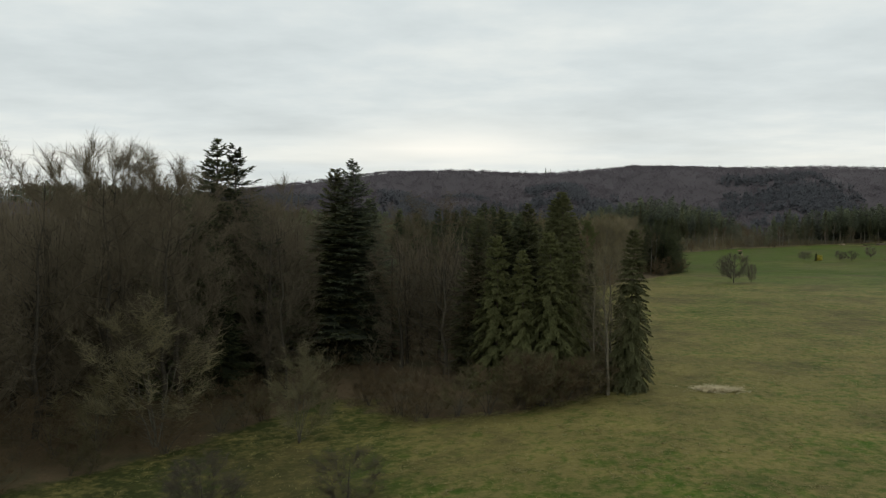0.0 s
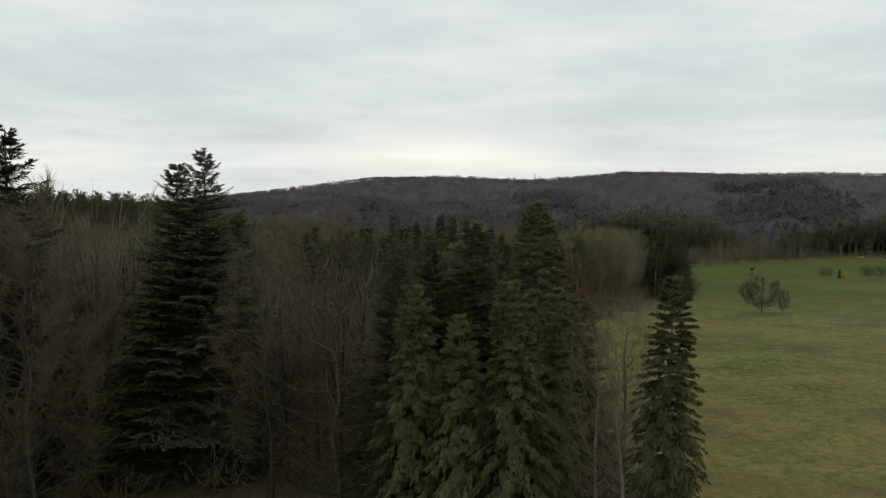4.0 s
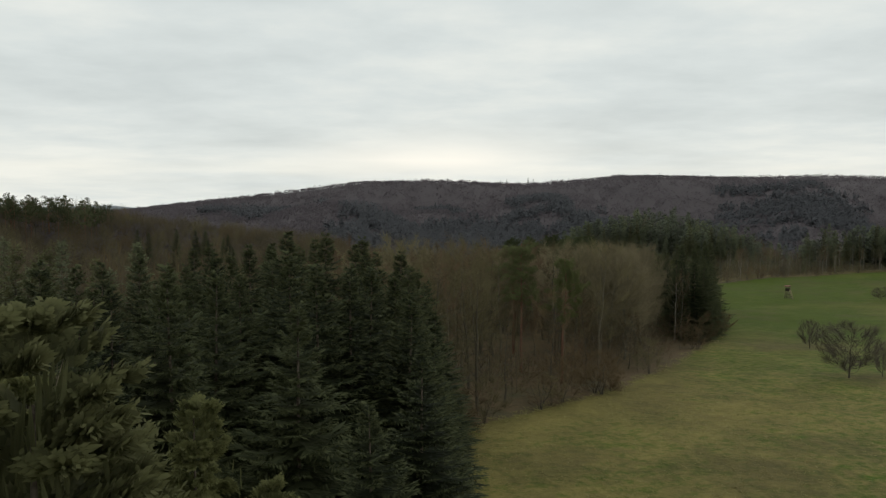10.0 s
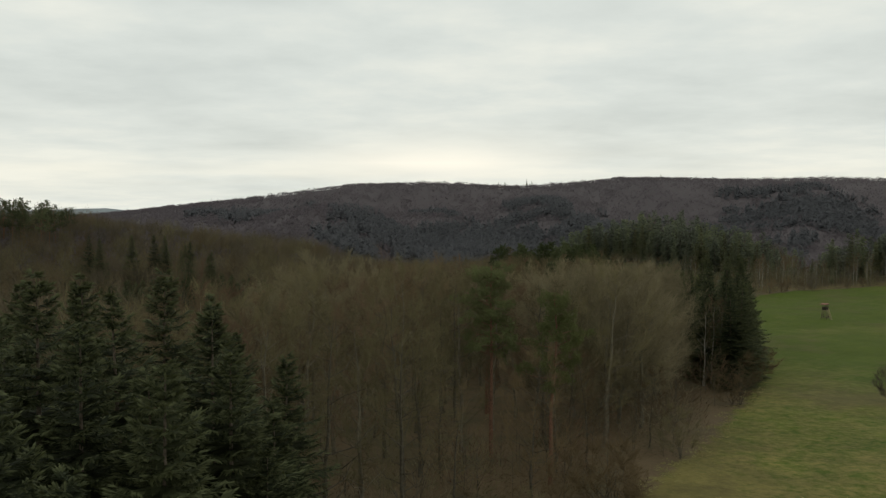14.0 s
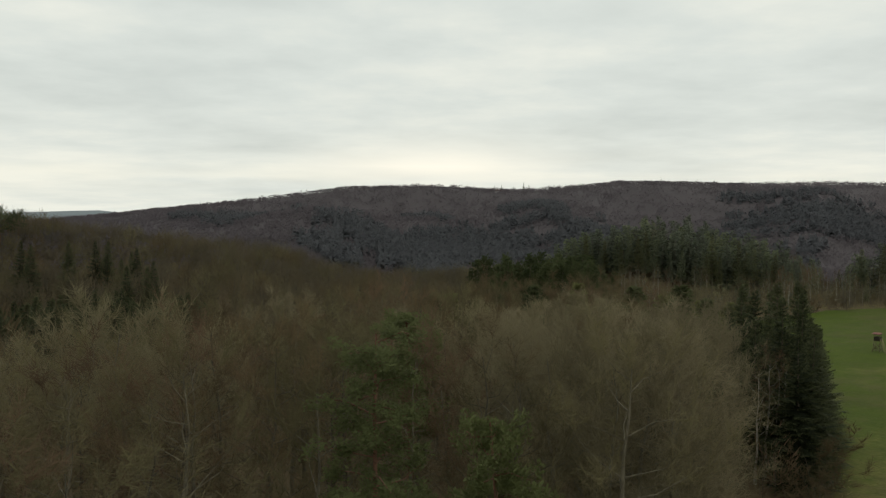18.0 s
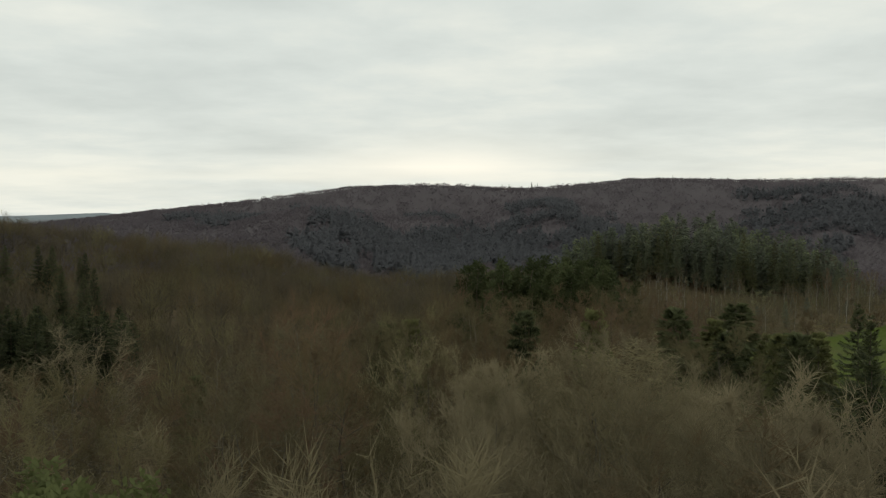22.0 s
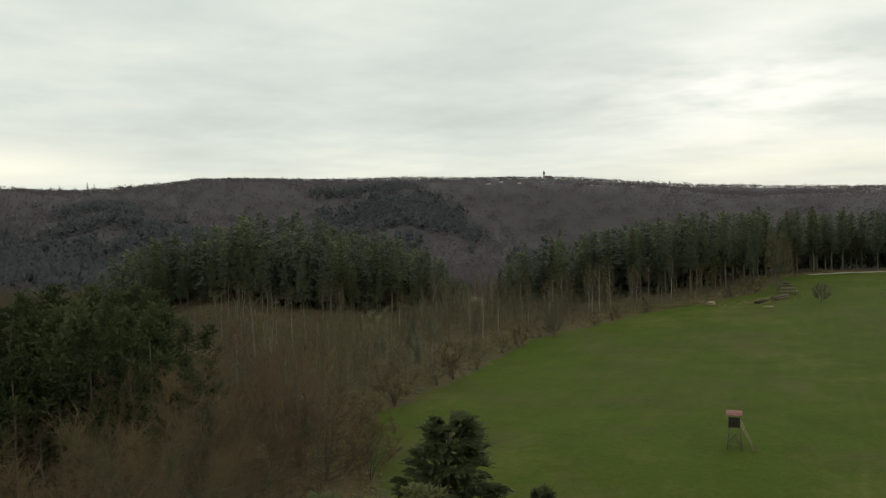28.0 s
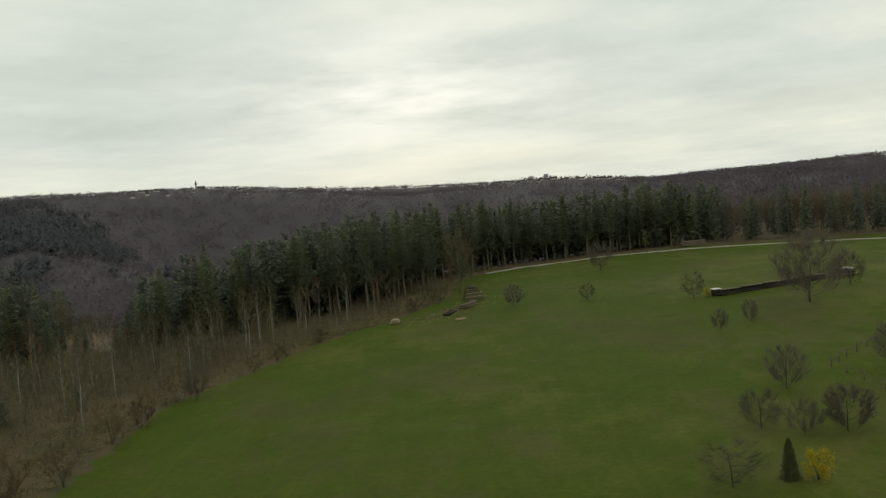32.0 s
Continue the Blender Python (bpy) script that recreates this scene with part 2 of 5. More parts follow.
def ground_colour(n):
    """Grass on the meadow, leaf litter in the wood; the attribute 'wood' says which."""
    p = place_of(n)
    big, mid, small = n.noise(p, 0.018, 4.0), n.noise(p, 0.10, 5.0, 0.62), n.noise(p, 1.5, 5.0, 0.75)
    s = n.t.nodes.new("ShaderNodeSeparateXYZ")
    n.put(s.inputs[0], p)
    # the hay meadow by the start is drier, the field beyond is lush
    lush = n.math("DIVIDE", n.math("SUBTRACT", n.math("ADD", s.outputs[1], n.math("MULTIPLY", s.outputs[0], 0.25)), 192.0), 100.0, True)
    green = n.mix(small, (0.030, 0.060, 0.005), (0.076, 0.128, 0.011))
    green = n.mix(lush, green, n.mix(small, (0.033, 0.051, 0.002), (0.076, 0.109, 0.006)))
    # the grass along the wood's edge is left long and dry; the mossy corner's colour is darkened for the trees' shade
    brink = n.t.nodes.new("ShaderNodeAttribute")
    brink.attribute_name = "brink"
    mossy_shade = n.math("MULTIPLY", n.math("DIVIDE", n.math("SUBTRACT", 4.0, s.outputs[0]), 16.0, True), n.math("DIVIDE", n.math("SUBTRACT", 96.0, s.outputs[1]), 14.0, True))
    green = n.mix(n.math("MULTIPLY", mossy_shade, 0.85), green, n.mix(small, (0.022, 0.025, 0.008), (0.058, 0.060, 0.020)))
    dry = n.mix(small, (0.080, 0.074, 0.018), (0.240, 0.200, 0.070))
    f = n.math("SUBTRACT", n.math("ADD", n.math("MULTIPLY", big, 0.45), n.math("MULTIPLY", mid, 0.95)), n.math("MULTIPLY", lush, 0.50))
    tussock = n.ramp(n.noise(p, 0.75, 4.0, 0.72), [(0.36, (0, 0, 0)), (0.64, (1, 1, 1))])
    f = n.math("ADD", f, n.math("MULTIPLY", n.math("SUBTRACT", tussock, 0.5), n.math("SUBTRACT", 0.58, n.math("MULTIPLY", lush, 0.44))))
    f = n.math("ADD", f, n.math("SUBTRACT", n.math("MULTIPLY", brink.outputs["Fac"], 0.30), n.math("MULTIPLY", mossy_shade, 0.45)))
    f = n.ramp(f, [(0.32, (0, 0, 0)), (0.88, (1, 1, 1))])
    f = n.math("MULTIPLY", f, n.math("SUBTRACT", 1.0, n.math("MULTIPLY", lush, 0.5)))
    # faint mowing lines along the slope
    along = n.vmath("DOT_PRODUCT", p, (0.80, 0.60, 0)).outputs["Value"]
    beside = n.vmath("DOT_PRODUCT", p, (0.60, -0.80, 0)).outputs["Value"]
    lane = n.t.nodes.new("ShaderNodeCombineXYZ")
    n.put(lane.inputs[0], n.math("MULTIPLY", along, 0.035))
    n.put(lane.inputs[1], n.math("MULTIPLY", beside, 0.55))
    lines = n.noise(lane.outputs[0], 1.0, 4.0, 0.65)
    f = n.math("ADD", f, n.math("MULTIPLY", n.math("SUBTRACT", lines, 0.5), 0.45), True)
    # straw-coloured patches in the field
    straw = n.ramp(n.math("ADD", n.math("MULTIPLY", n.noise(p, 0.028, 3.0), 0.65), n.math("MULTIPLY", n.noise(p, 0.22, 4.0, 0.7), 0.35)), [(0.50, (0, 0, 0)), (0.66, (1, 1, 1))])
    f = n.math("ADD", f, n.math("MULTIPLY", straw, 0.42), True)
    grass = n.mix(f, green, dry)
    # worn earthy patches in the turf
    bald = n.ramp(n.math("ADD", n.math("MULTIPLY", n.noise(p, 0.055, 3.0), 0.7), n.math("MULTIPLY", n.noise(p, 0.5, 4.0, 0.7), 0.3)), [(0.51, (0, 0, 0)), (0.62, (1, 1, 1))])
    grass = n.mix(n.math("MULTIPLY", bald, n.math("SUBTRACT", 0.60, n.math("MULTIPLY", lush, 0.12))), grass, (0.080, 0.066, 0.026))
    shade = n.ramp(n.noise(p, 0.16, 5.0, 0.7), [(0.34, (0.74, 0.76, 0.74)), (0.66, (1.22, 1.18, 1.15))])
    grass = n.mix(n.math("SUBTRACT", 1.0, n.math("MULTIPLY", lush, 0.55)), grass, shade, "MULTIPLY")
    a, b = n.noise(p, 0.2, 4.0), n.noise(p, 2.4, 4.0, 0.7)
    litter = n.mix(b, (0.066, 0.048, 0.028), (0.165, 0.118, 0.066))
    litter = n.mix(n.ramp(a, [(0.45, (0, 0, 0)), (0.7, (1, 1, 1))]), litter, (0.070, 0.064, 0.034))
    # the floor of the far hillside woods is greyer, distance haze put into it
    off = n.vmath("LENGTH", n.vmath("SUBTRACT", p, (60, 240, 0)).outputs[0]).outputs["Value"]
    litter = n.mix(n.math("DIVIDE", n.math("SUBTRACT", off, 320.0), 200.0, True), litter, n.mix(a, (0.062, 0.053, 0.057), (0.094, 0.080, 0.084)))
    # the distant plain, its farmland paled to blue, haze put into the colour
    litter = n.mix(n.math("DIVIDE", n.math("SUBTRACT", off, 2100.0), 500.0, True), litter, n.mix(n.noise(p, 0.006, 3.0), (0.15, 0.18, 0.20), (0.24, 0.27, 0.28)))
    att = n.t.nodes.new("ShaderNodeAttribute")
    att.attribute_name = "wood"
    edge = n.math("ADD", att.outputs["Fac"], n.math("MULTIPLY", n.math("SUBTRACT", n.noise(p, 0.35, 4.0, 0.7), 0.5), 0.9))
    edge = n.ramp(edge, [(0.42, (0, 0, 0)), (0.60, (1, 1, 1))])
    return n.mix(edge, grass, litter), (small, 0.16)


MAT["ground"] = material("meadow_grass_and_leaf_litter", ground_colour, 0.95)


# ---- the lie of the land ----
EDGE = [(-60, 36), (-36, 57), (-26, 67), (-20, 76), (-14, 86), (-9, 86), (-4.5, 79), (-2, 75.5), (7, 76.5), (13, 79), (18, 83), (22, 90), (21, 110), (20, 126), (19, 149), (18, 162), (23, 174), (38, 188), (50, 205), (62, 226), (70, 241), (74, 254), (74, 275), (78, 305), (84, 330), (90, 345), (111, 359), (140.2, 380), (175.3, 386.8), (192.4, 385.7), (214.4, 390.3), (239.7, 406.2), (268.9, 407.7), (305.4, 375.4), (315.4, 345.9), (320.2, 323.6), (331, 265.5), (345, 100), (350, -200)]
RIDGE = [(-180, 0), (-60, -8), (-28, -8), (-23.4, 4), (-18.2, 19), (-12.7, 36), (-6.9, 55.5), (-0.6, 55), (5.8, 53), (10, 60), (12.8, 67), (20, 62), (26.8, 63), (33, 58), (38.6, 52), (46, 36), (53, 27), (59.5, 20), (66, 9), (74, 12), (84, 13), (100, 0), (180, 0)]
SPUR = [(-330, 640, -14), (-200, 600, -16), (-130, 576, -22), (-85, 555, -27), (-39, 530, -32), (5, 450, -33), (30, 400, -34), (44, 372, -34)]
EX, EY = np.array(EDGE, float).T
SPUR = np.array(SPUR, float)
SADDLE = np.array([(58, 376, -36), (92, 430, -29), (112, 480, -25), (140, 525, -22)], float)


def crest_height(line, wide, fall, x, y):
    """Height at a place beside a crest line that falls away on both sides."""
    px, py = x - line[:-1, 0], y - line[:-1, 1]
    d = np.diff(line, axis=0)
    f = np.clip((px * d[:, 0] + py * d[:, 1]) / (d[:, 0] ** 2 + d[:, 1] ** 2), 0, 1)
    off = np.hypot(px - f * d[:, 0], py - f * d[:, 1])
    k = int(off.argmin())
    return line[k, 2] + f[k] * d[k, 2] - fall * (1 - math.exp(-(off[k] / wide) ** 2))


RA, RE = np.array(RIDGE, float).T


def S(v):
    v = min(1.0, max(0.0, v))
    return v * v * (3 - 2 * v)


def into_wood(x, y):
    """Metres from the meadow's edge, positive in the wood."""
    ax, ay, bx, by = EX[:-1], EY[:-1], EX[1:], EY[1:]
    dx, dy = bx - ax, by - ay
    t = np.clip(((x - ax) * dx + (y - ay) * dy) / (dx * dx + dy * dy), 0, 1)
    qx, qy = x - ax - t * dx, y - ay - t * dy
    d = np.hypot(qx, qy)
    # the meadow lies between the edge's first and last point
    k = -1 if inside_meadow(x, y) else 1
    return k * float(d.min())


MEADOW = EDGE + [(350, -400), (-200, -400), (-200, 20)]
MX, MY = np.array(MEADOW, float).T


def inside_meadow(x, y):
    bx, by = np.roll(MX, -1), np.roll(MY, -1)
    hit = (MY > y) != (by > y)
    with np.errstate(divide="ignore", invalid="ignore"):
        xs = MX + (y - MY) * (bx - MX) / np.where(by == MY, 1e-9, by - MY)
    return int((hit & (xs > x)).sum()) % 2 == 1


def ground(x, y):
    e = into_wood(x, y)
    z = -20.0 - 4.2 * S((y - 150) / 150) + 3.0 * S((x - 120) / 120)
    z -= 2.5 * S((20 - x) / 40) * S((160 - y) / 80)
    z += 0.35 * noise.noise((x / 26, y / 26, 0.3)) + 0.12 * noise.noise((x / 7, y / 7, 4.3))
    rx, ry = x - 60, y - 240
    r, az = math.hypot(rx, ry), math.degrees(math.atan2(rx, ry))
    side = S((az + 24) / 18) * (1 - S((az - 48) / 22))
    if e > 0:
        # the valley: a dip close behind the wood, deeper in the middle, and the spur rising beyond it
        rise = S((y - 365) / 75) * S((20 - x) / 70)
        z -= 12.0 * S((y - 240) / 110) * S(e / 60) * S((x + 260) / 120) * (1 - S((x - 70) / 40)) * (1 - rise)
        z -= 18.0 * S((y - 300) / 150) * S(e / 140) * side * (1 - .5 * rise)
        # the spur across the hollow
        for crest in (crest_height(SPUR, 75, 22, x, y), crest_height(SADDLE, 45, 20, x, y)):
            z = z + 6 * math.log1p(math.exp(min(20, (crest - z) / 6)))
        z += 7 * math.exp(-((x - 145) / 68) ** 2 - ((y - 525) / 90) ** 2) * (1 - S((x - 170 - .6 * (y - 455)) / 16))
    top = float(np.interp(az, RA, RE)) * 1600 / 1440 - 12
    far = S((r - 480) / 1100)
    knoll = 26 * noise.noise((az / 7.5, r / 330, 1.7)) * S((r - 420) / 300) * (1 - S((r - 1150) / 330)) + 5 * math.sin(az * 0.31 + r * 0.006) * S((r - 500) / 300) * (1 - S((r - 1300) / 300))
    # a nearer shoulder with a side valley behind it, and the ravine that ends the conifer hill
    arm = S((az + 17) / 9) * (1 - S((az + 3) / 8))
    knoll += arm * (15 * math.exp(-((r - 850) / 150) ** 2) - 17 * math.exp(-((r - 1120) / 140) ** 2)) / (0.4 + 0.6 * side)
    cut = S((az - 25) / 7) * (1 - S((az - 52) / 14))
    knoll -= cut * 24 * math.exp(-((r - 760) / 250) ** 2) / (0.4 + 0.6 * side)
    z = z * (1 - far) + top * far + knoll * (0.4 + 0.6 * side)
    if 55 < az < 140:
        z += 7 * S((az - 58) / 18) * S((r - 330) / 420) * (1 - S((r - 900) / 500))
    z += 8 * math.exp(-((x + 215) ** 2 + (y - 570) ** 2) / 110 ** 2) - 9 * math.exp(-((x + 110) ** 2 + (y - 480) ** 2) / 130 ** 2)
    if r > 1700:
        plain = S((-17 - az) / 6) * S((az + 70) / 20)
        z -= (60 - 78 * plain) * S((r - 1700) / 2600)
    return z


def sheet():
    """The ground out to the horizon, finer near the walk."""
    rad = [0.0]
    step = 2.5
    while rad[-1] < 4600:
        rad.append(rad[-1] + step)
        step *= 1.022 if rad[-1] < 330 else 1.055
    n = 288
    vs, fs, mats = [(60, 240, ground(60, 240))], [], []
    for r in rad[1:]:
        for k in range(n):
            a = 2 * math.pi * k / n
            x, y = 60 + r * math.sin(a), 240 + r * math.cos(a)
            vs.append((x, y, ground(x, y)))
    for k in range(n):
        fs.append((0, 1 + (k + 1) % n, 1 + k))
    for i in range(len(rad) - 2):
        b, c = 1 + i * n, 1 + (i + 1) * n
        for k in range(n):
            q = (k + 1) % n
            fs.append((b + k, b + q, c + q, c + k))
    me = bpy.data.meshes.new("ground")
    me.from_pydata(vs, [], fs)
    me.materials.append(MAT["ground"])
    att = me.attributes.new("wood", "FLOAT", "POINT")
    att.data.foreach_set("value", [min(1.0, max(0.0, 0.5 + into_wood(p[0], p[1]) / 5.0)) for p in vs])
    rim = me.attributes.new("brink", "FLOAT", "POINT")
    rim.data.foreach_set("value", [max(0.0, 1.0 + into_wood(p[0], p[1]) / 26.0) if p[1] < 265 and into_wood(p[0], p[1]) < 0 else 0.0 for p in vs])
    me.shade_smooth()
    return tagged(new("ground", me), "rolling meadow and wood floor under bare trees", "ground", kind="structure")


sheet()


# ---- trees ----
class Shape:
    """Gathers points and faces for one mesh."""

    def __init__(self):
        self.v, self.f, self.own = [], [], []

    def tube(self, pts, radii, n=5):
        base = len(self.v)
        for i, (p, r) in enumerate(zip(pts, radii)):
            d = (pts[min(i + 1, len(pts) - 1)] - pts[max(i - 1, 0)]).normalized()
            u = d.orthogonal().normalized()
            w = d.cross(u)
            for k in range(n):
                a = 2 * math.pi * k / n
                self.v.append(p + (u * math.cos(a) + w * math.sin(a)) * r)
        for i in range(len(pts) - 1):
            for k in range(n):
                q = (k + 1) % n
                a, b, c, d = base + i * n + k, base + i * n + q, base + (i + 1) * n + q, base + (i + 1) * n + k
                self.f += [(a, b, c), (a, c, d)]

    def sliver(self, a, b, wide):
        """One thin tapered triangle."""
        k = len(self.v)
        self.v += [a - wide, a + wide, b]
        self.f.append((k, k + 1, k + 2))

    def kite(self, a, b, wide, at=0.4):
        """A pointed spray: two triangles."""
        k = len(self.v)
        m = a.lerp(b, at)
        self.v += [a, m + wide, b, m - wide]
        self.f += [(k, k + 1, k + 2), (k, k + 2, k + 3)]

    def arrays(self):
        return np.array([tuple(p) for p in self.v], dtype=np.float32).reshape(-1, 3), np.array(self.f, dtype=np.int32).reshape(-1, 3)


def mesh_of(name, V, F, mat, smooth=False, tree=None):
    me = bpy.data.meshes.new(name)
    me.vertices.add(len(V))
    me.vertices.foreach_set("co", np.ascontiguousarray(V, dtype=np.float32).ravel())
    me.loops.add(len(F) * 3)
    me.loops.foreach_set("vertex_index", np.ascontiguousarray(F, dtype=np.int32).ravel())
    me.polygons.add(len(F))
    me.polygons.foreach_set("loop_start", np.arange(0, len(F) * 3, 3, dtype=np.int32))
    me.materials.append(MAT[mat])
    if tree is not None:
        att = me.attributes.new("tree", "FLOAT", "POINT")
        att.data.foreach_set("value", np.ascontiguousarray(tree, dtype=np.float32))
    me.update()
    me.validate()
    if smooth:
        me.shade_smooth()
    return me


def vec(g, s=1.0):
    return Vector((g.uniform(-s, s), g.uniform(-s, s), g.uniform(-s, s)))


def bare_tree(g, h, spread, limbs, subs, twigs, tw, bark, twig, low=0.2, upright=0.55, leaves=0, leaf_mat="", stems=1, fork=0.86, tl=0.09, lite=False, stout=1.0):
    """A leafless broadleaf: tapered trunk, limbs that fork, and a haze of twigs."""
    wood, crown, leaf = Shape(), Shape(), Shape()
    for st in range(stems):
        lean = vec(g, 0.05 if stems == 1 else 0.32)
        trunk = [Vector((0, 0, -0.6))]
        for i in range(1, 8):
            t = i / 7
            trunk.append(Vector((lean.x * h * t + g.uniform(-.012, .012) * h, lean.y * h * t + g.uniform(-.012, .012) * h, h * fork * t)))
        r0 = (0.009 * h + 0.04) / math.sqrt(stems)
        if lite:
            wood.tube([trunk[0], trunk[4], trunk[7]], [r0 * 1.1, r0 * .6, r0 * .1], 3)
        else:
            wood.tube(trunk, [r0 * (1 - 0.9 * (i / 7)) * (1.35 if i == 0 else 1) for i in range(8)], 6 if stems == 1 else 4)
        n = max(3, limbs // stems)
        axis = Vector((lean.x * h * .6, lean.y * h * .6, h * (1 + low) / 2))
        for i in range(n):
            # limbs run out to points spread over a rounded crown
            u = -0.8 + 1.75 * (i + g.uniform(.1, .9)) / n
            a = i * 2.4 + g.uniform(-.5, .5) + st
            rim = spread * math.sqrt(max(0.05, 1 - u * u)) * g.uniform(.72, 1.08)
            end = axis + Vector((math.cos(a) * rim, math.sin(a) * rim, h * (1 - low) / 2 * u * g.uniform(.9, 1.05)))
            t = min(.96, max(low * .7, (end.z - (0.35 + 0.35 * upright) * rim - .05 * h) / (h * fork)))
            k = min(6, int(t * 7))
            start = trunk[k].lerp(trunk[k + 1], t * 7 - k)
            length = (end - start).length
            bow = Vector((math.cos(a), math.sin(a), -.5)) * length * .10
            pts = [start] + [start.lerp(end, j / 4) + bow * (j * (4 - j) / 4) + vec(g, .05 * length) for j in (1, 2, 3)] + [end]
            way = (pts[4] - pts[3]).normalized()
            lr = r0 * (0.40 - 0.25 * t) * stout
            if lite:
                wood.sliver(pts[0], pts[3], way.orthogonal().normalized() * lr)
            else:
                wood.tube(pts, [lr, lr * .72, lr * .48, lr * .28, lr * .1], 3)
            for s in range(subs):
                q = g.uniform(0.3, 1.0) ** .8 * 3.999
                j = int(q)
                p = pts[j].lerp(pts[j + 1], q - j)
                d = ((pts[j + 1] - pts[j]).normalized() * 0.9 + vec(g, 0.85) + Vector((0, 0, 0.3))).normalized()
                sl = min(length, spread) * g.uniform(0.25, 0.5)
                m = p + d * sl * 0.5
                e = m + (d + vec(g, 0.4) + Vector((0, 0, 0.2))).normalized() * sl * 0.5
                side = d.orthogonal().normalized() * max(tw * 1.2, lr * 0.14)
                crown.sliver(p, m.lerp(e, 0.3), side)
                crown.sliver(m, e, side * 0.7)
                for w in range(twigs):
                    f = g.uniform(0.1, 1.0)
                    b = p.lerp(m, f * 2) if f < .5 else m.lerp(e, f * 2 - 1)
                    td = (d * 0.55 + vec(g, 1.0) + Vector((0, 0, 0.3))).normalized()
                    ln = g.uniform(0.45, 1.15) * tl * h
                    tip = b + td * ln
                    crown.sliver(b, tip, td.orthogonal().normalized() * tw * g.uniform(.6, 1.2))
                    for q2 in range(leaves):
                        lp = b.lerp(tip, g.uniform(.2, 1.1)) + vec(g, .12)
                        ld = vec(g).normalized()
                        leaf.kite(lp, lp + ld * 0.11, ld.orthogonal().normalized() * 0.034, .5)
    parts = [("trunk", *wood.arrays(), bark), ("crown", *crown.arrays(), twig)]
    if leaves:
        parts.append(("leaves", *leaf.arrays(), leaf_mat))
    return parts


def dome_tree(g, h, spread, n, tw, bark, twig, base=0.34, stem=1.0):
    """A leafless broadleaf seen from afar: stem, a few limbs, and fine twigs crowding the skin of a domed crown."""
    wood, crown = Shape(), Shape()
    wood.tube([Vector((0, 0, -1)), Vector((g.uniform(-.3, .3), g.uniform(-.3, .3), h * .7))], [.014 * h * stem, .004 * h * stem], 3)
    mid = h * base
    for i in range(7):
        a = i * 2.4 + g.random()
        e = Vector((math.cos(a) * spread * .6, math.sin(a) * spread * .6, h * g.uniform(.55, .9)))
        wood.sliver(Vector((0, 0, h * g.uniform(.2, .45))), e, e.orthogonal().normalized() * .008 * h * stem)
    # the crown is made of several bulges
    bulge = [(Vector((math.cos(i * 2.1 + g.random()) * spread * .42, math.sin(i * 2.1 + g.random()) * spread * .42, g.uniform(-.06, .10) * h)), g.uniform(.55, .75)) for i in range(5)] + [(Vector((0, 0, .06 * h)), .8)]
    for i in range(n):
        c, s = bulge[i % len(bulge)]
        d = vec(g)
        d.z = abs(d.z) - .25
        d = d.normalized()
        k = g.uniform(.55, 1.0) ** .5
        p = Vector((c.x + d.x * spread * s * k, c.y + d.y * spread * s * k, mid + c.z + max(-.25, d.z) * (h - mid) * s * 1.18 * k))
        w = (Vector((d.x, d.y, max(d.z, 0) + .55)) + vec(g, .55)).normalized()
        ln = h * g.uniform(.07, .15)
        crown.sliver(p - w * ln * .6, p + w * ln * .5, w.orthogonal().normalized() * tw * g.uniform(.6, 1.3))
    return [("trunk", *wood.arrays(), bark), ("crown", *crown.arrays(), twig)]


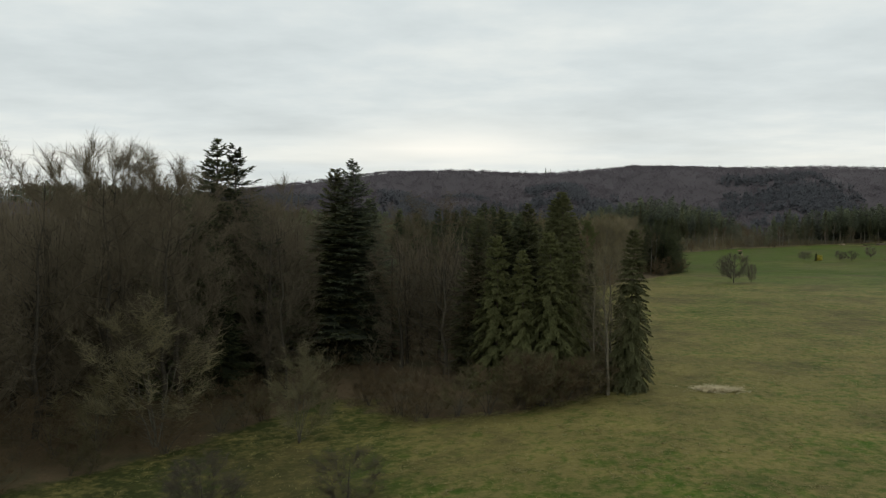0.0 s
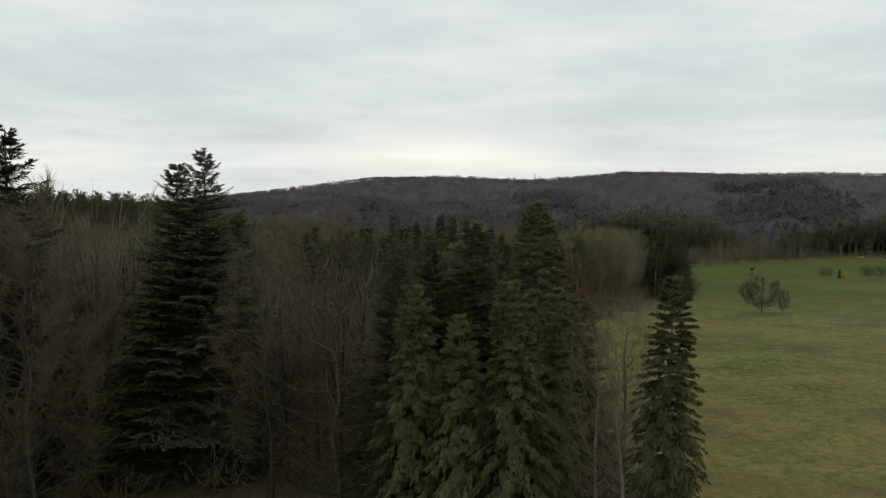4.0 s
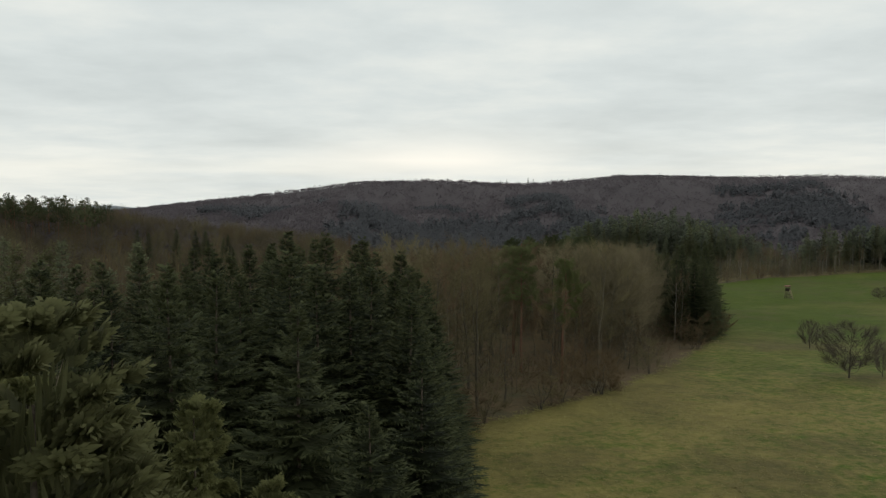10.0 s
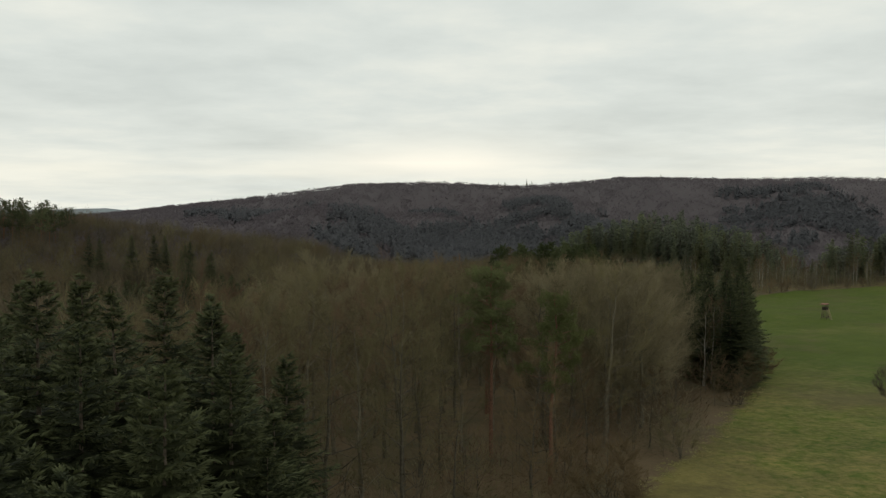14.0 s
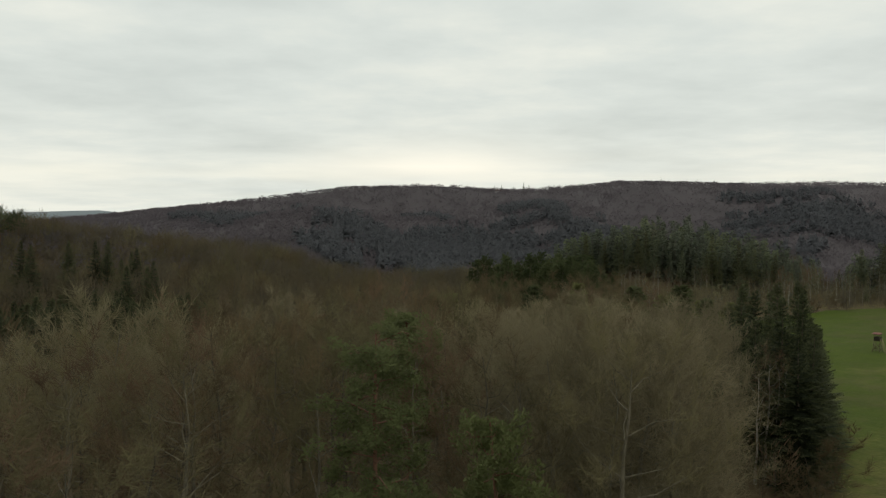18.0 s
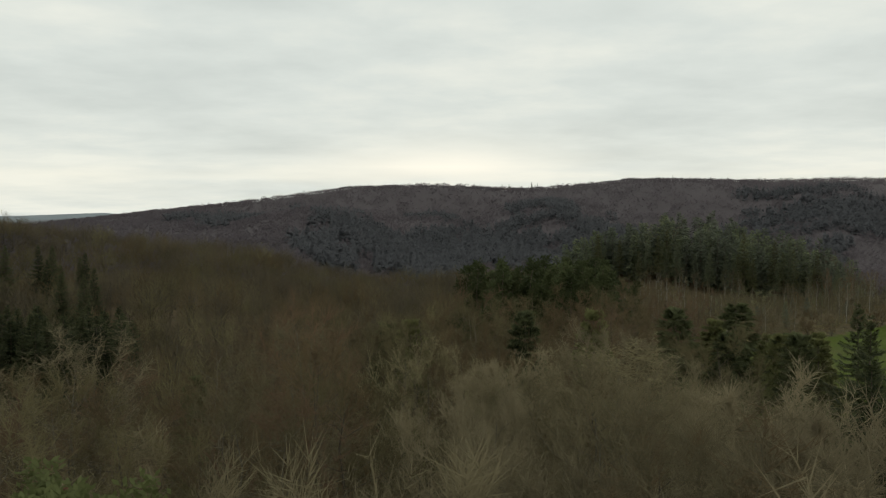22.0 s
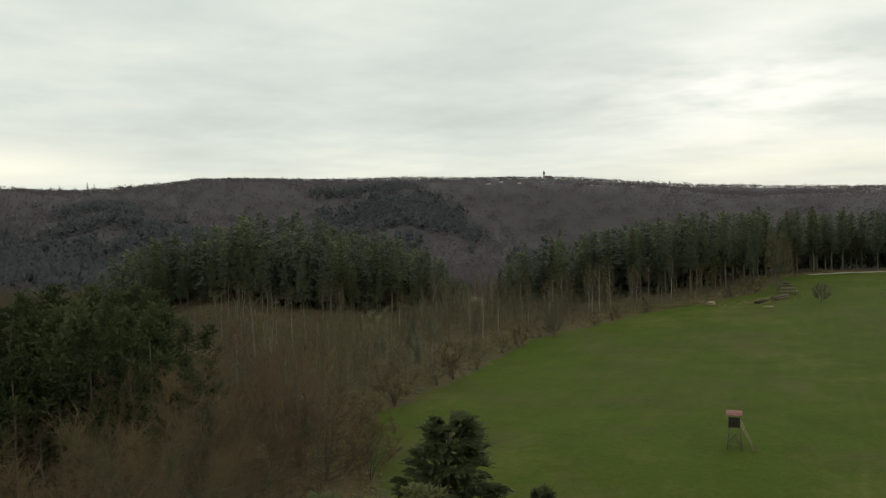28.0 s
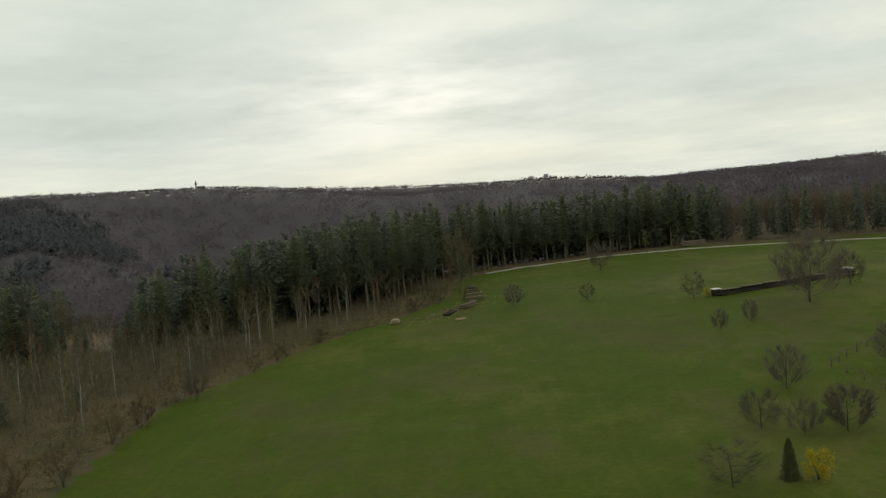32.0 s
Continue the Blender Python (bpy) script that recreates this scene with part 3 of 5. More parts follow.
def spruce(g, h, spread, whorls, per, sprays, needle, bare=0.04, bark="bark_spruce", cone=0.6, droop=0.3, wide=0.075, leaders=1, tassel=0.13, body=0.022, fill=4, frond=1.0, uneven=.6):
    """A Norway spruce: whorls of boughs that sag and turn up at the tip, hung with tassels of twigs."""
    wood, crown = Shape(), Shape()
    wood.tube([Vector((0, 0, -0.6)), Vector((0, 0, h * .4)), Vector((0, 0, h * .97))], [0.008 * h + .04, 0.006 * h, 0.02], 6)
    tips = [Vector((0, 0, h))] + [Vector((g.uniform(-.9, .9), g.uniform(-.9, .9), h * g.uniform(.93, .98))) for k in range(leaders - 1)]
    for i in range(whorls):
        t = bare + (1 - bare) * ((i + 0.5 * g.random()) / whorls) ** 0.95
        reach = spread * ((1 - t) ** cone) * (1 - .35 * S((t - .8) * 5)) * (0.7 + 0.3 * min(1, (t - bare) * 6)) * g.uniform(.8, 1.1) + 0.18
        n = max(5, int(per * (0.55 + 0.55 * (1 - t)) + 0.5))
        for k in range(n):
            a = 2 * math.pi * (k + g.random()) / n + i * 1.3
            L = reach * g.uniform(1.15 - uneven, 1.15 - .1 * (uneven < .5))
            out = Vector((math.cos(a), math.sin(a), 0))
            side = Vector((-out.y, out.x, 0))
            rise = 0.55 * t ** 3 - droop * (1 - t * t)
            axis = tips[k % len(tips)] * max(0.0, (t - .75) * 4)
            start = Vector((axis.x, axis.y, h * t + g.uniform(-.3, .3)))
            pts = [start + out * (L * f) + Vector((0, 0, L * (rise * f - 0.34 * f * f * (1 - t) + 0.30 * f ** 4))) for f in (0, .35, .7, 1.0)]
            for j in range(3):
                crown.kite(pts[j], pts[j + 1] + (pts[j + 1] - pts[j]) * 0.3, side * (body * L + .03) + Vector((0, 0, g.uniform(-.05, .05))), 0.5)
                # body and fill kites run darker, standing in for shade inside the crown
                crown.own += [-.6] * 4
            fan = L * .30
            # the flat, dense spray of each bough, hanging a little at its sides
            for j in range(fill):
                f = (j + .4) / fill
                q = min(2.999, f * 2.7)
                b0 = pts[int(q)].lerp(pts[int(q) + 1], q - int(q))
                for sd in (-1, 1):
                    d = (out * g.uniform(.5, .9) + side * sd * g.uniform(.6, 1.0) + Vector((0, 0, -g.uniform(.1, .55) * (1.1 - t)))).normalized()
                    ln = (L * (.46 - .30 * f) + .12) * g.uniform(.75, 1.2) * frond
                    tilt = d.cross(Vector((0, 0, 1))).normalized()
                    crown.kite(b0, b0 + d * ln, (tilt + Vector((0, 0, g.uniform(-.35, .35)))) * ln * .24, .5)
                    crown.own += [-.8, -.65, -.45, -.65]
            for s in range(sprays):
                f = 0.12 + 0.88 * math.sqrt((s + g.random()) / sprays)
                q = min(2.999, f * 3)
                j = int(q)
                u = g.uniform(-1, 1)
                p = pts[j].lerp(pts[j + 1], q - j) + side * (u * fan * (1.15 - .8 * f)) + Vector((0, 0, -abs(u) * fan * .25 * (1 - t)))
                # fingers at the bough's tip, hanging curtains along it
                if f > .84 or g.random() < .18:
                    d = (out * g.uniform(.5, 1) + side * (u + g.uniform(-.3, .3)) + Vector((0, 0, g.uniform(-.25, .3) + (.9 if t > .86 else .25 * t)))).normalized()
                else:
                    d = (out * g.uniform(.05, .5) + side * (u * .6 + g.uniform(-.3, .3)) + Vector((0, 0, -g.uniform(.4, 1.5) * (1.12 - t)))).normalized()
                sl = tassel * g.uniform(.6, 1.3) * (1 - .55 * t)
                wv = d.cross(Vector((0, 0, 1)))
                wv = wv.normalized() if wv.length > .05 else side
                tw = g.uniform(-.8, .8)
                crown.kite(p, p + d * sl, (wv * math.cos(tw) + d.cross(wv) * math.sin(tw)) * sl * wide, 0.45)
                # tone climbs with f: inner shade painted in, paler shoots at the tips
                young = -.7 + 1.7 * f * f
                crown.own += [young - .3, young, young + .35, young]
    for tip in tips:
        crown.kite(tip - Vector((0, 0, h * .05)), tip, Vector((0.03, 0.02, 0)))
        crown.own += [.6] * 4
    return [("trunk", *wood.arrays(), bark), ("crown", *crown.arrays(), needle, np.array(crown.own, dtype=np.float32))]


def weeping_spruce(g, h, spread, whorls, per, strings, fingers, needle, cone=.45, leaders=3, candles=60, size=1.0, low=.02):
    """A spruce seen from close by: boughs that arch over, hung with strings of short sprigs that are paler at their tips."""
    wood, crown = Shape(), Shape()
    wood.tube([Vector((0, 0, -0.6)), Vector((0, 0, h * .4)), Vector((0, 0, h * .97))], [0.008 * h + .04, 0.006 * h, 0.02], 6)
    tips = [Vector((0, 0, h))] + [Vector((g.uniform(-.42, .42), g.uniform(-.42, .42), h - g.uniform(.2, .9))) for k in range(leaders - 1)]
    down = Vector((0, 0, -1))
    for i in range(whorls):
        t = low + (1 - low) * (i + g.random()) / whorls
        reach = spread * (1 - t) ** cone + .12
        n = max(4, int(per * (.5 + .5 * (1 - t) ** .5) + .5))
        for k in range(n):
            a = 2 * math.pi * (k + g.random()) / n + i * 1.3
            L = reach * g.uniform(.62, 1.12)
            out, side = Vector((math.cos(a), math.sin(a), 0)), Vector((-math.sin(a), math.cos(a), 0))
            hub = tips[(i + k) % len(tips)] * max(0.0, (t - .8) * 5)
            lift, sag = .25 + .55 * t ** 3 + g.uniform(-.1, .1), (.62 + g.uniform(-.12, .2)) * (1 - .75 * t * t)
            start = Vector((hub.x, hub.y, h * t))

            def at(f):
                return start + out * (L * f * (1 - .12 * f)) + Vector((0, 0, L * (lift * f - sag * f * f)))
            for s in range(strings):
                f = .12 + .88 * math.sqrt((s + g.random()) / strings)
                u = g.uniform(-1, 1)
                p = at(f) + side * u * L * .26 * (1.15 - f) + down * abs(u) * L * .06
                edge = f > .86
                fall = (down * g.uniform(.7, 1.3) * (1.08 - t) + out * g.uniform(.05, .5) * (2.2 if edge else 1) + side * u * .35 + Vector((0, 0, .7 * S((t - .8) * 5)))).normalized()
                ln = g.uniform(.30, .75) * (1.1 - .6 * t) * size
                flat = fall.cross(out if abs(fall.dot(out)) < .8 else side).normalized()
                # a core behind the sprigs, the crown's inner shade put into its tone
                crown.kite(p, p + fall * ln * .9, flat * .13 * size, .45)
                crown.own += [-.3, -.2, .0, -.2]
                for q in range(fingers):
                    z = (q + .5) / fingers
                    b = p + fall * ln * z
                    wing = (flat * (1 if q % 2 else -1) * g.uniform(.5, 1.0) + fall * g.uniform(.5, 1.1) + out * g.uniform(0, .5)).normalized()
                    fl = g.uniform(.11, .20) * (1.25 - .5 * z) * size
                    across = wing.cross(out)
                    across = across.normalized() if across.length > .1 else flat
                    crown.kite(b, b + wing * fl, across * fl * .21, .5)
                    # inner sprigs coloured darker for crown shade, outer ones pale like new shoots
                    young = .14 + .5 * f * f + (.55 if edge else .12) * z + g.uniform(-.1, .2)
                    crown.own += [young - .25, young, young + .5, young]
    for k in range(candles):
        # upright leading shoots about the top
        a, rr = g.uniform(0, 6.283), abs(g.gauss(0, .17)) * spread
        tip = tips[k % len(tips)]
        b = Vector((tip.x + math.cos(a) * rr, tip.y + math.sin(a) * rr, tip.z - 1.9 * rr - g.uniform(.2, .6)))
        e = b + Vector((g.uniform(-.08, .08), g.uniform(-.08, .08), g.uniform(.35, .75)))
        for w in (Vector((.022, 0, 0)), Vector((0, .022, 0))):
            crown.kite(b, e, w, .4)
            crown.own += [.0, .2, .6, .2]
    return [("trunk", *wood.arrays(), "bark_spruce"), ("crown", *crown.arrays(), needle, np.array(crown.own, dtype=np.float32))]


def pine(g, h, spread, limbs, tufts, per=16, needle="needle_pine", crown_from=0.5, size=.85, bark="bark_pine"):
    """A Scots pine: long reddish trunk, clumps of needles at the top."""
    wood, crown = Shape(), Shape()
    trunk = [Vector((g.uniform(-.02, .02) * h * i / 5, g.uniform(-.02, .02) * h * i / 5, h * .95 * i / 5 - (.6 if i == 0 else 0))) for i in range(6)]
    wood.tube(trunk, [0.011 * h * (1 - .16 * i) for i in range(6)], 6)
    for i in range(limbs):
        t = crown_from + (0.98 - crown_from) * (i + g.random()) / limbs
        q = min(4.999, t * 5)
        start = trunk[int(q)].lerp(trunk[int(q) + 1], q - int(q))
        a = i * 2.4 + g.uniform(-.4, .4)
        L = spread * (1.1 - 0.8 * abs(t - (crown_from * .6 + .3)) * 2) * g.uniform(.55, 1.1)
        end = start + Vector((math.cos(a), math.sin(a), g.uniform(.05, .6))) * L
        mid = start.lerp(end, .5) + vec(g, .3)
        wood.tube([start, mid, end], [0.05, 0.035, 0.012], 4)
        for c in range(tufts):
            ctr = start.lerp(end, g.uniform(.3, 1.08)) + vec(g, 0.17 * spread)
            for s in range(per):
                w = (vec(g) + Vector((0, 0, .4))).normalized()
                sl = g.uniform(.35, .7) * size
                b = ctr + vec(g, .30 if size < .5 else .42)
                crown.kite(b, b + w * sl, w.orthogonal().normalized() * sl * (.20 if size < .5 else .13 if size < 1 else .2), .55)
    return [("trunk", *wood.arrays(), bark), ("crown", *crown.arrays(), needle)]


rng = random.Random(11)
PROTO = {}


def R(seed):
    return random.Random(seed)


def stock(kind, name, h, makers, label, category, group=""):
    """Variants of one kind of tree, each built once at height h."""
    PROTO[kind] = dict(name=name, h=h, label=label, category=category, group=group, v=[dict(make=m, parts=None, ob=None) for m in makers])


def variant(kind, which):
    p = PROTO[kind]
    v = p["v"][rng.randrange(len(p["v"])) if which is None else which % len(p["v"])]
    if v["parts"] is None:
        v["parts"] = v["make"]()
    return p, v


WALK = np.array([row[1:4] for row in PATH])


def headroom(x, y, top, reach=2.2):
    """Lower a tree's top where the way leads over it."""
    d = np.hypot(WALK[:, 0] - x, WALK[:, 1] - y)
    return min(top, -3.2) if d.min() < reach + 1.0 else top


def stand_pose(x, y, height, h, girth, z, turn):
    z = ground(x, y) if z is None else z
    height = headroom(x, y, z + height) - z
    s = height / h
    return pose(x, y, z, rng.uniform(-1.5, 1.5), rng.uniform(-1.5, 1.5), rng.uniform(0, 360) if turn is None else turn) @ Matrix.Diagonal((s * girth, s * girth, s, 1))


def plant(kind, x, y, height, girth=1.0, which=None, z=None, label="", turn=None):
    """One tree as a thing of its own."""
    p, v = variant(kind, which)
    m = stand_pose(x, y, height, p["h"], girth, z, turn)
    if v["ob"] is None:
        o = tagged(new(p["name"]), p["label"], p["category"], p["group"])
        # young holds each point's tone, with the crown's painted inner shade
        for pname, V, F, mat, *young in v["parts"]:
            c = new(pname, mesh_of(pname, V, F, mat, pname == "trunk", young[0] if young else None))
            c.parent = o
        v["ob"] = o
    else:
        o = copy_thing(v["ob"], Matrix.Identity(4))
        o["label"] = p["label"]
    o.matrix_basis = m
    if label:
        o["label"] = label
    return o


class Mass:
    """Many trees joined into one object for each material."""

    def __init__(self):
        self.got = {}

    def plant(self, kind, x, y, height, girth=1.0, which=None, z=None):
        p, v = variant(kind, which)
        m = np.array(stand_pose(x, y, height, p["h"], girth, z, None), dtype=np.float32)
        own = rng.uniform(-0.4, 0.6)
        for pname, V, F, mat, *young in v["parts"]:
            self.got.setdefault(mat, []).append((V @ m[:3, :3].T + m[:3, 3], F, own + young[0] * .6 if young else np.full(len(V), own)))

    def make(self, name, label):
        for mat, items in self.got.items():
            V = np.concatenate([i[0] for i in items])
            off = np.cumsum([0] + [len(i[0]) for i in items[:-1]])
            F = np.concatenate([i[1] + o for i, o in zip(items, off)])
            T = np.concatenate([i[2] for i in items])
            tagged(new(name, mesh_of(name, V, F, mat, tree=T)), label, "woodland", kind="stuff")


def spots(box, spacing, inside, jitter=0.42):
    """Jittered grid places in a region."""
    x0, y0, x1, y1 = box
    y, row = y0, 0
    while y < y1:
        x = x0 + (row % 2) * spacing * .5
        while x < x1:
            px, py = x + rng.uniform(-jitter, jitter) * spacing, y + rng.uniform(-jitter, jitter) * spacing
            if inside(px, py):
                yield px, py
            x += spacing
        y += spacing * .9
        row += 1


TW = ("twig_brown", "twig_olive", "twig_brown", "twig_red", "twig_olive")
TW2 = ("twig_shade", "twig_olive", "twig_shade", "twig_brown")
stock("bare", "bare_tree", 17, [lambda i=i: bare_tree(R(20 + i), 17, 4.0, 22, 9, 15, 0.014, ("bark", "bark_pale_brown")[i % 2], TW[i], tl=0.055, stout=.85) for i in range(5)],
      "leafless brown broadleaf tree at the wood's edge", "tree", "bare trees of the wood")
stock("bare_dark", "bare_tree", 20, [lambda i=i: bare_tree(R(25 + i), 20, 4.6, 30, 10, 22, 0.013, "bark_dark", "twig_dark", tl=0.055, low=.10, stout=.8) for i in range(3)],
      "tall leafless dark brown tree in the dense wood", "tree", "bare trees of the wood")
stock("pale", "pale_bare_tree", 15, [lambda i=i: bare_tree(R(30 + i), 15, 4.4, 34, 10, 19, 0.014, "bark_pale", ("twig_pale", "twig_pale_brown")[i], upright=1.0, tl=0.065, stout=.6) for i in range(2)],
      "leafless broadleaf tree with pale grey-ochre branches", "tree", "pale bare trees")
stock("bare_far", "bare_tree", 16, [lambda i=i: dome_tree(R(40 + i), 16, 4.6, 420, 0.050, "bark", TW2[i % 4]) for i in range(6)], "", "tree")
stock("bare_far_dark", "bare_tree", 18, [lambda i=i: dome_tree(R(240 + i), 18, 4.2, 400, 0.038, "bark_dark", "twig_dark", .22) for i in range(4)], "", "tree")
stock("thicket", "thicket", 7, [lambda i=i: dome_tree(R(45 + i), 7, 2.2, 150, 0.028, "bark", ("twig_olive", "twig_pale_brown", "twig_brown", "twig_red")[i], .04, .35) for i in range(4)], "", "tree")
stock("round", "bare_tree", 10, [lambda i=i: bare_tree(R(150 + i), 10, 4.2, 30, 9, 15, 0.012, "bark", ("twig_brown", "twig_brown", "twig_red")[i], low=.06, upright=.9, tl=.075) for i in range(3)],
      "broad low leafless tree with a domed reddish-brown crown", "tree", "round trees by the field")
stock("beech", "beech_tree", 18, [lambda: bare_tree(R(50), 18, 6.0, 34, 11, 12, 0.012, "bark", "twig_brown", leaves=4, leaf_mat="leaf_dry", low=.12, tl=0.055)],
      "broad tree still carrying dry ochre-brown leaves", "tree")
stock("spruce", "spruce_tree", 22, [lambda i=i: spruce(R(60 + i), 22, 4.2, 48, 10, 84, ("needle", "needle_dark", "needle")[i], leaders=(1, 2, 2)[i], tassel=.40, wide=.098, body=.03, cone=.66, fill=8, frond=.75) for i in range(3)],
      "tall dark green spruce with drooping branches", "tree", "spruces at the wood's edge")
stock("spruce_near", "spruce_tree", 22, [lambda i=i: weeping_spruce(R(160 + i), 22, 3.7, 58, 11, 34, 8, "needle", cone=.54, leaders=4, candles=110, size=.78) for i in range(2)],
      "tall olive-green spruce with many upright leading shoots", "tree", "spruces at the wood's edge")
stock("spruce_row", "spruce_tree", 19, [lambda i=i: spruce(R(67 + i), 19, 4.8, 44, 8, 62, "needle_row", wide=0.115, tassel=.42, body=.04, cone=.92, fill=9, frond=.55) for i in range(3)],
      "dark spruce in a dense plantation", "tree", "spruces of the plantation")
stock("spruce_light", "spruce_tree", 14, [lambda i=i: weeping_spruce(R(65 + i), 14, 3.0, 42, 9, 26, 7, "needle_light", cone=.66, leaders=2, candles=36, size=.8) for i in range(2)],
      "young lighter green spruce with hanging sprays", "tree", "spruces at the wood's edge")
stock("spruce_mid", "spruce_tree", 18, [lambda i=i: spruce(R(70 + i), 18, 2.9, 28, 7, 16, ("needle_dark", "needle_dark", "needle")[i], bark="bark_pale_brown", bare=0.32, wide=0.14, tassel=.55, body=.04, cone=.78, fill=6, frond=.62) for i in range(3)],
      "dark spruce with bare lower trunk in a dense stand", "tree", "spruces of the stand")
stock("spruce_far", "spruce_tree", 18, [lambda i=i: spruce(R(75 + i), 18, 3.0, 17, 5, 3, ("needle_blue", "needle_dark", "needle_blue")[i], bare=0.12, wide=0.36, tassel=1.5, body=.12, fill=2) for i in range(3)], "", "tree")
stock("pine", "pine_tree", 19, [lambda i=i: pine(R(80 + i), 19, 3.0, 24, 7, 90, size=.36, crown_from=.5) for i in range(2)],
      "tall pine with reddish trunk and clumped crown", "tree", "pines")
stock("pine_far", "pine_tree", 19, [lambda i=i: pine(R(83 + i), 19, 4.4, 14, 6, 13, "needle_row", size=1.1) for i in range(2)],
      "tall pine with clumped crown on the spur", "tree", "pines")
stock("pine_low", "pine_tree", 16, [lambda i=i: pine(R(85 + i), 16, 3.6, 20, 6, 12, "needle_pine_dark", 0.12, 1.15, "bark_spruce") for i in range(2)],
      "dense dark pine in a clump below the wood", "tree", "pines")
stock("birch", "birch_tree", 10, [lambda i=i: bare_tree(R(90 + i), 10, 1.5, 14, 5, 7, 0.016, "bark_birch", ("twig_brown", "twig_red", "twig_olive")[i], low=0.4, upright=1.4) for i in range(3)],
      "young leafless birch with whitish stem", "tree", "young birches")
stock("shrub", "bare_shrub", 5, [lambda i=i: bare_tree(R(95 + i), 5, 1.8, 20, 6, 11, 0.016, "bark", TW[i], low=0.08, stems=5, upright=0.9, fork=.7, tl=0.16) for i in range(3)],
      "leafless many-stemmed shrub at the wood's edge", "shrub", "edge shrubs")
stock("shrub_pale", "bare_shrub", 9, [lambda: bare_tree(R(99), 9, 3.4, 40, 10, 15, 0.019, "bark_pale", "twig_straw", low=0.1, stems=6, upright=0.75, fork=.7, tl=0.10)],
      "leafless pale spreading shrub in front of the wood", "shrub")
stock("fruit", "fruit_tree", 6, [lambda i=i: bare_tree(R(100 + i), 6, 3.0, 36, 13, 16, 0.009, "bark", "twig_grey", low=0.16, upright=0.5, tl=0.14, stout=.65) for i in range(3)],
      "old leafless fruit tree standing on the meadow", "tree", "orchard trees")
stock("sapling", "bare_sapling", 16, [lambda i=i: bare_tree(R(110 + i), 16, 2.1, 20, 6, 8, 0.012, "bark_pale_brown", "twig_pale", low=0.3, upright=1.6) for i in range(2)],
      "slender leafless sapling beside the spruces", "tree", "saplings")
# ---- the wood along the meadow, from the start onwards: x, y, height of the top ----
for x, y, top, wh in ((-28.6, 103.5, 6.8, 1), (-26.4, 104.2, 6.2, 0), (-30.2, 105, 4.0, 0), (-12.2, 107, 4.3, 1), (-14.4, 107.6, 3.6, 0), (-10.2, 108.5, -0.5, 1), (14.05, 96.6, 0.1, 2), (14.6, 103.2, -0.8, 0), (10.0, 91.8, -0.8, 0), (6.8, 91, -1.8, 2), (16.5, 104, -1.2, 0), (4.0, 97, -2.4, 2), (17.3, 95.5, -6.0, 0), (8.4, 92.4, -2.4, 1)):
    plant("spruce_row" if x < -20 else "spruce_near" if x > 13 and top > -1.5 else "spruce", x, y, top - ground(x, y), (1.75 if x < -20 else 1.6 if x < 0 else 1.3 if top > -1.5 and x > 13 else 1.35), wh)
for x, y, top in ((11.3, 83.2, -4.0), (8.5, 84.5, -6.0), (14, 88, -5.0), (5.8, 86.5, -4.5), (12, 110, -4.0), (9, 114, -3.5), (14.5, 116, -6.5), (11, 121, -5.5), (14, 113, -7.5), (10.5, 106.5, -5), (16, 109, -7.0), (17, 100, -7.5), (8, 106, -3.5), (8.2, 100.5, -4.5)):
    plant("spruce_light", x, y, top - ground(x, y), 1.05)
plant("spruce_near", 19.05, 82.8, -3.6 - ground(19.05, 82.8), 1.1, 1, label="slender dark spruce standing alone at the wood's corner")
for x, y, top, w in ((-25.6, 90.5, -4.0, 1.2), (-33.5, 93, -5.5, 1.2), (-30.5, 88, -9.5, 1.2)):
    plant("spruce_row", x, y, top - ground(x, y), w, label="dark spruce half hidden among bare trees")
plant("beech", 0.4, 95.5, 21.2, 1.12)
for x, y, top in ((16.6, 80.6, -4.6), (17.4, 85.5, -4.2), (15.4, 82.6, -5.6), (18.6, 88.5, -5)):
    plant("sapling", x, y, top - ground(x, y))
plant("shrub_pale", -25.5, 71.5, 12.5, 1.15)
plant("shrub_pale", -12.8, 72, 8.5, 0.85)
plant("fruit", -16.5, 55.0, 4.4, 1.2)
plant("fruit", -6.6, 56.0, 3.9, 1.5)

MAIN = [(30, 195), (31.5, 190), (31, 204), (29, 192), (-28.2, 103.5), (-12.2, 107), (13.6, 100.5), (10.2, 91.5), (6.8, 91), (18.3, 82.6), (0.4, 95.5), (-25.6, 90.5), (30, 199), (34, 193), (30.9, 220)]


def free(x, y, r=3.0):
    return all((x - a) ** 2 + (y - b) ** 2 > r * r for a, b in MAIN)


def in_sight(x, y):
    """Keep the tall spruces and the leafy tree clear of trees before them."""
    if -9 < x < 4.5 and y < 93 or 3 < x < 22 and y < (108 if x < 5 else 138):
        return False
    if -37 < x < -8 and y < 77:
        return False
    return not (y < 104 and (abs(x / y + .272) < .044 or abs(x / y + .118) < .052))


def from_way(x, y):
    return float(np.hypot(WALK[:, 0] - x, WALK[:, 1] - y).min())


deep = Mass()
# first block: bare trees among the tall spruces
for x, y in spots((-85, 44, 20, 132), 4.9, lambda x, y: into_wood(x, y) > 3 and free(x, y, 3.4) and x > -.60 * y - 8 and in_sight(x, y)):
    e = into_wood(x, y)
    top = -2.2 + 7.0 * S((-4 - x) / 30) + rng.uniform(-1.8, 1.0) - 9 * S((9 - e) / 9) * rng.random()
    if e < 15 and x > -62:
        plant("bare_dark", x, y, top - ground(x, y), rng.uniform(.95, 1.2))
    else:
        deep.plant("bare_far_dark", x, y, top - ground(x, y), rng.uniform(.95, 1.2))
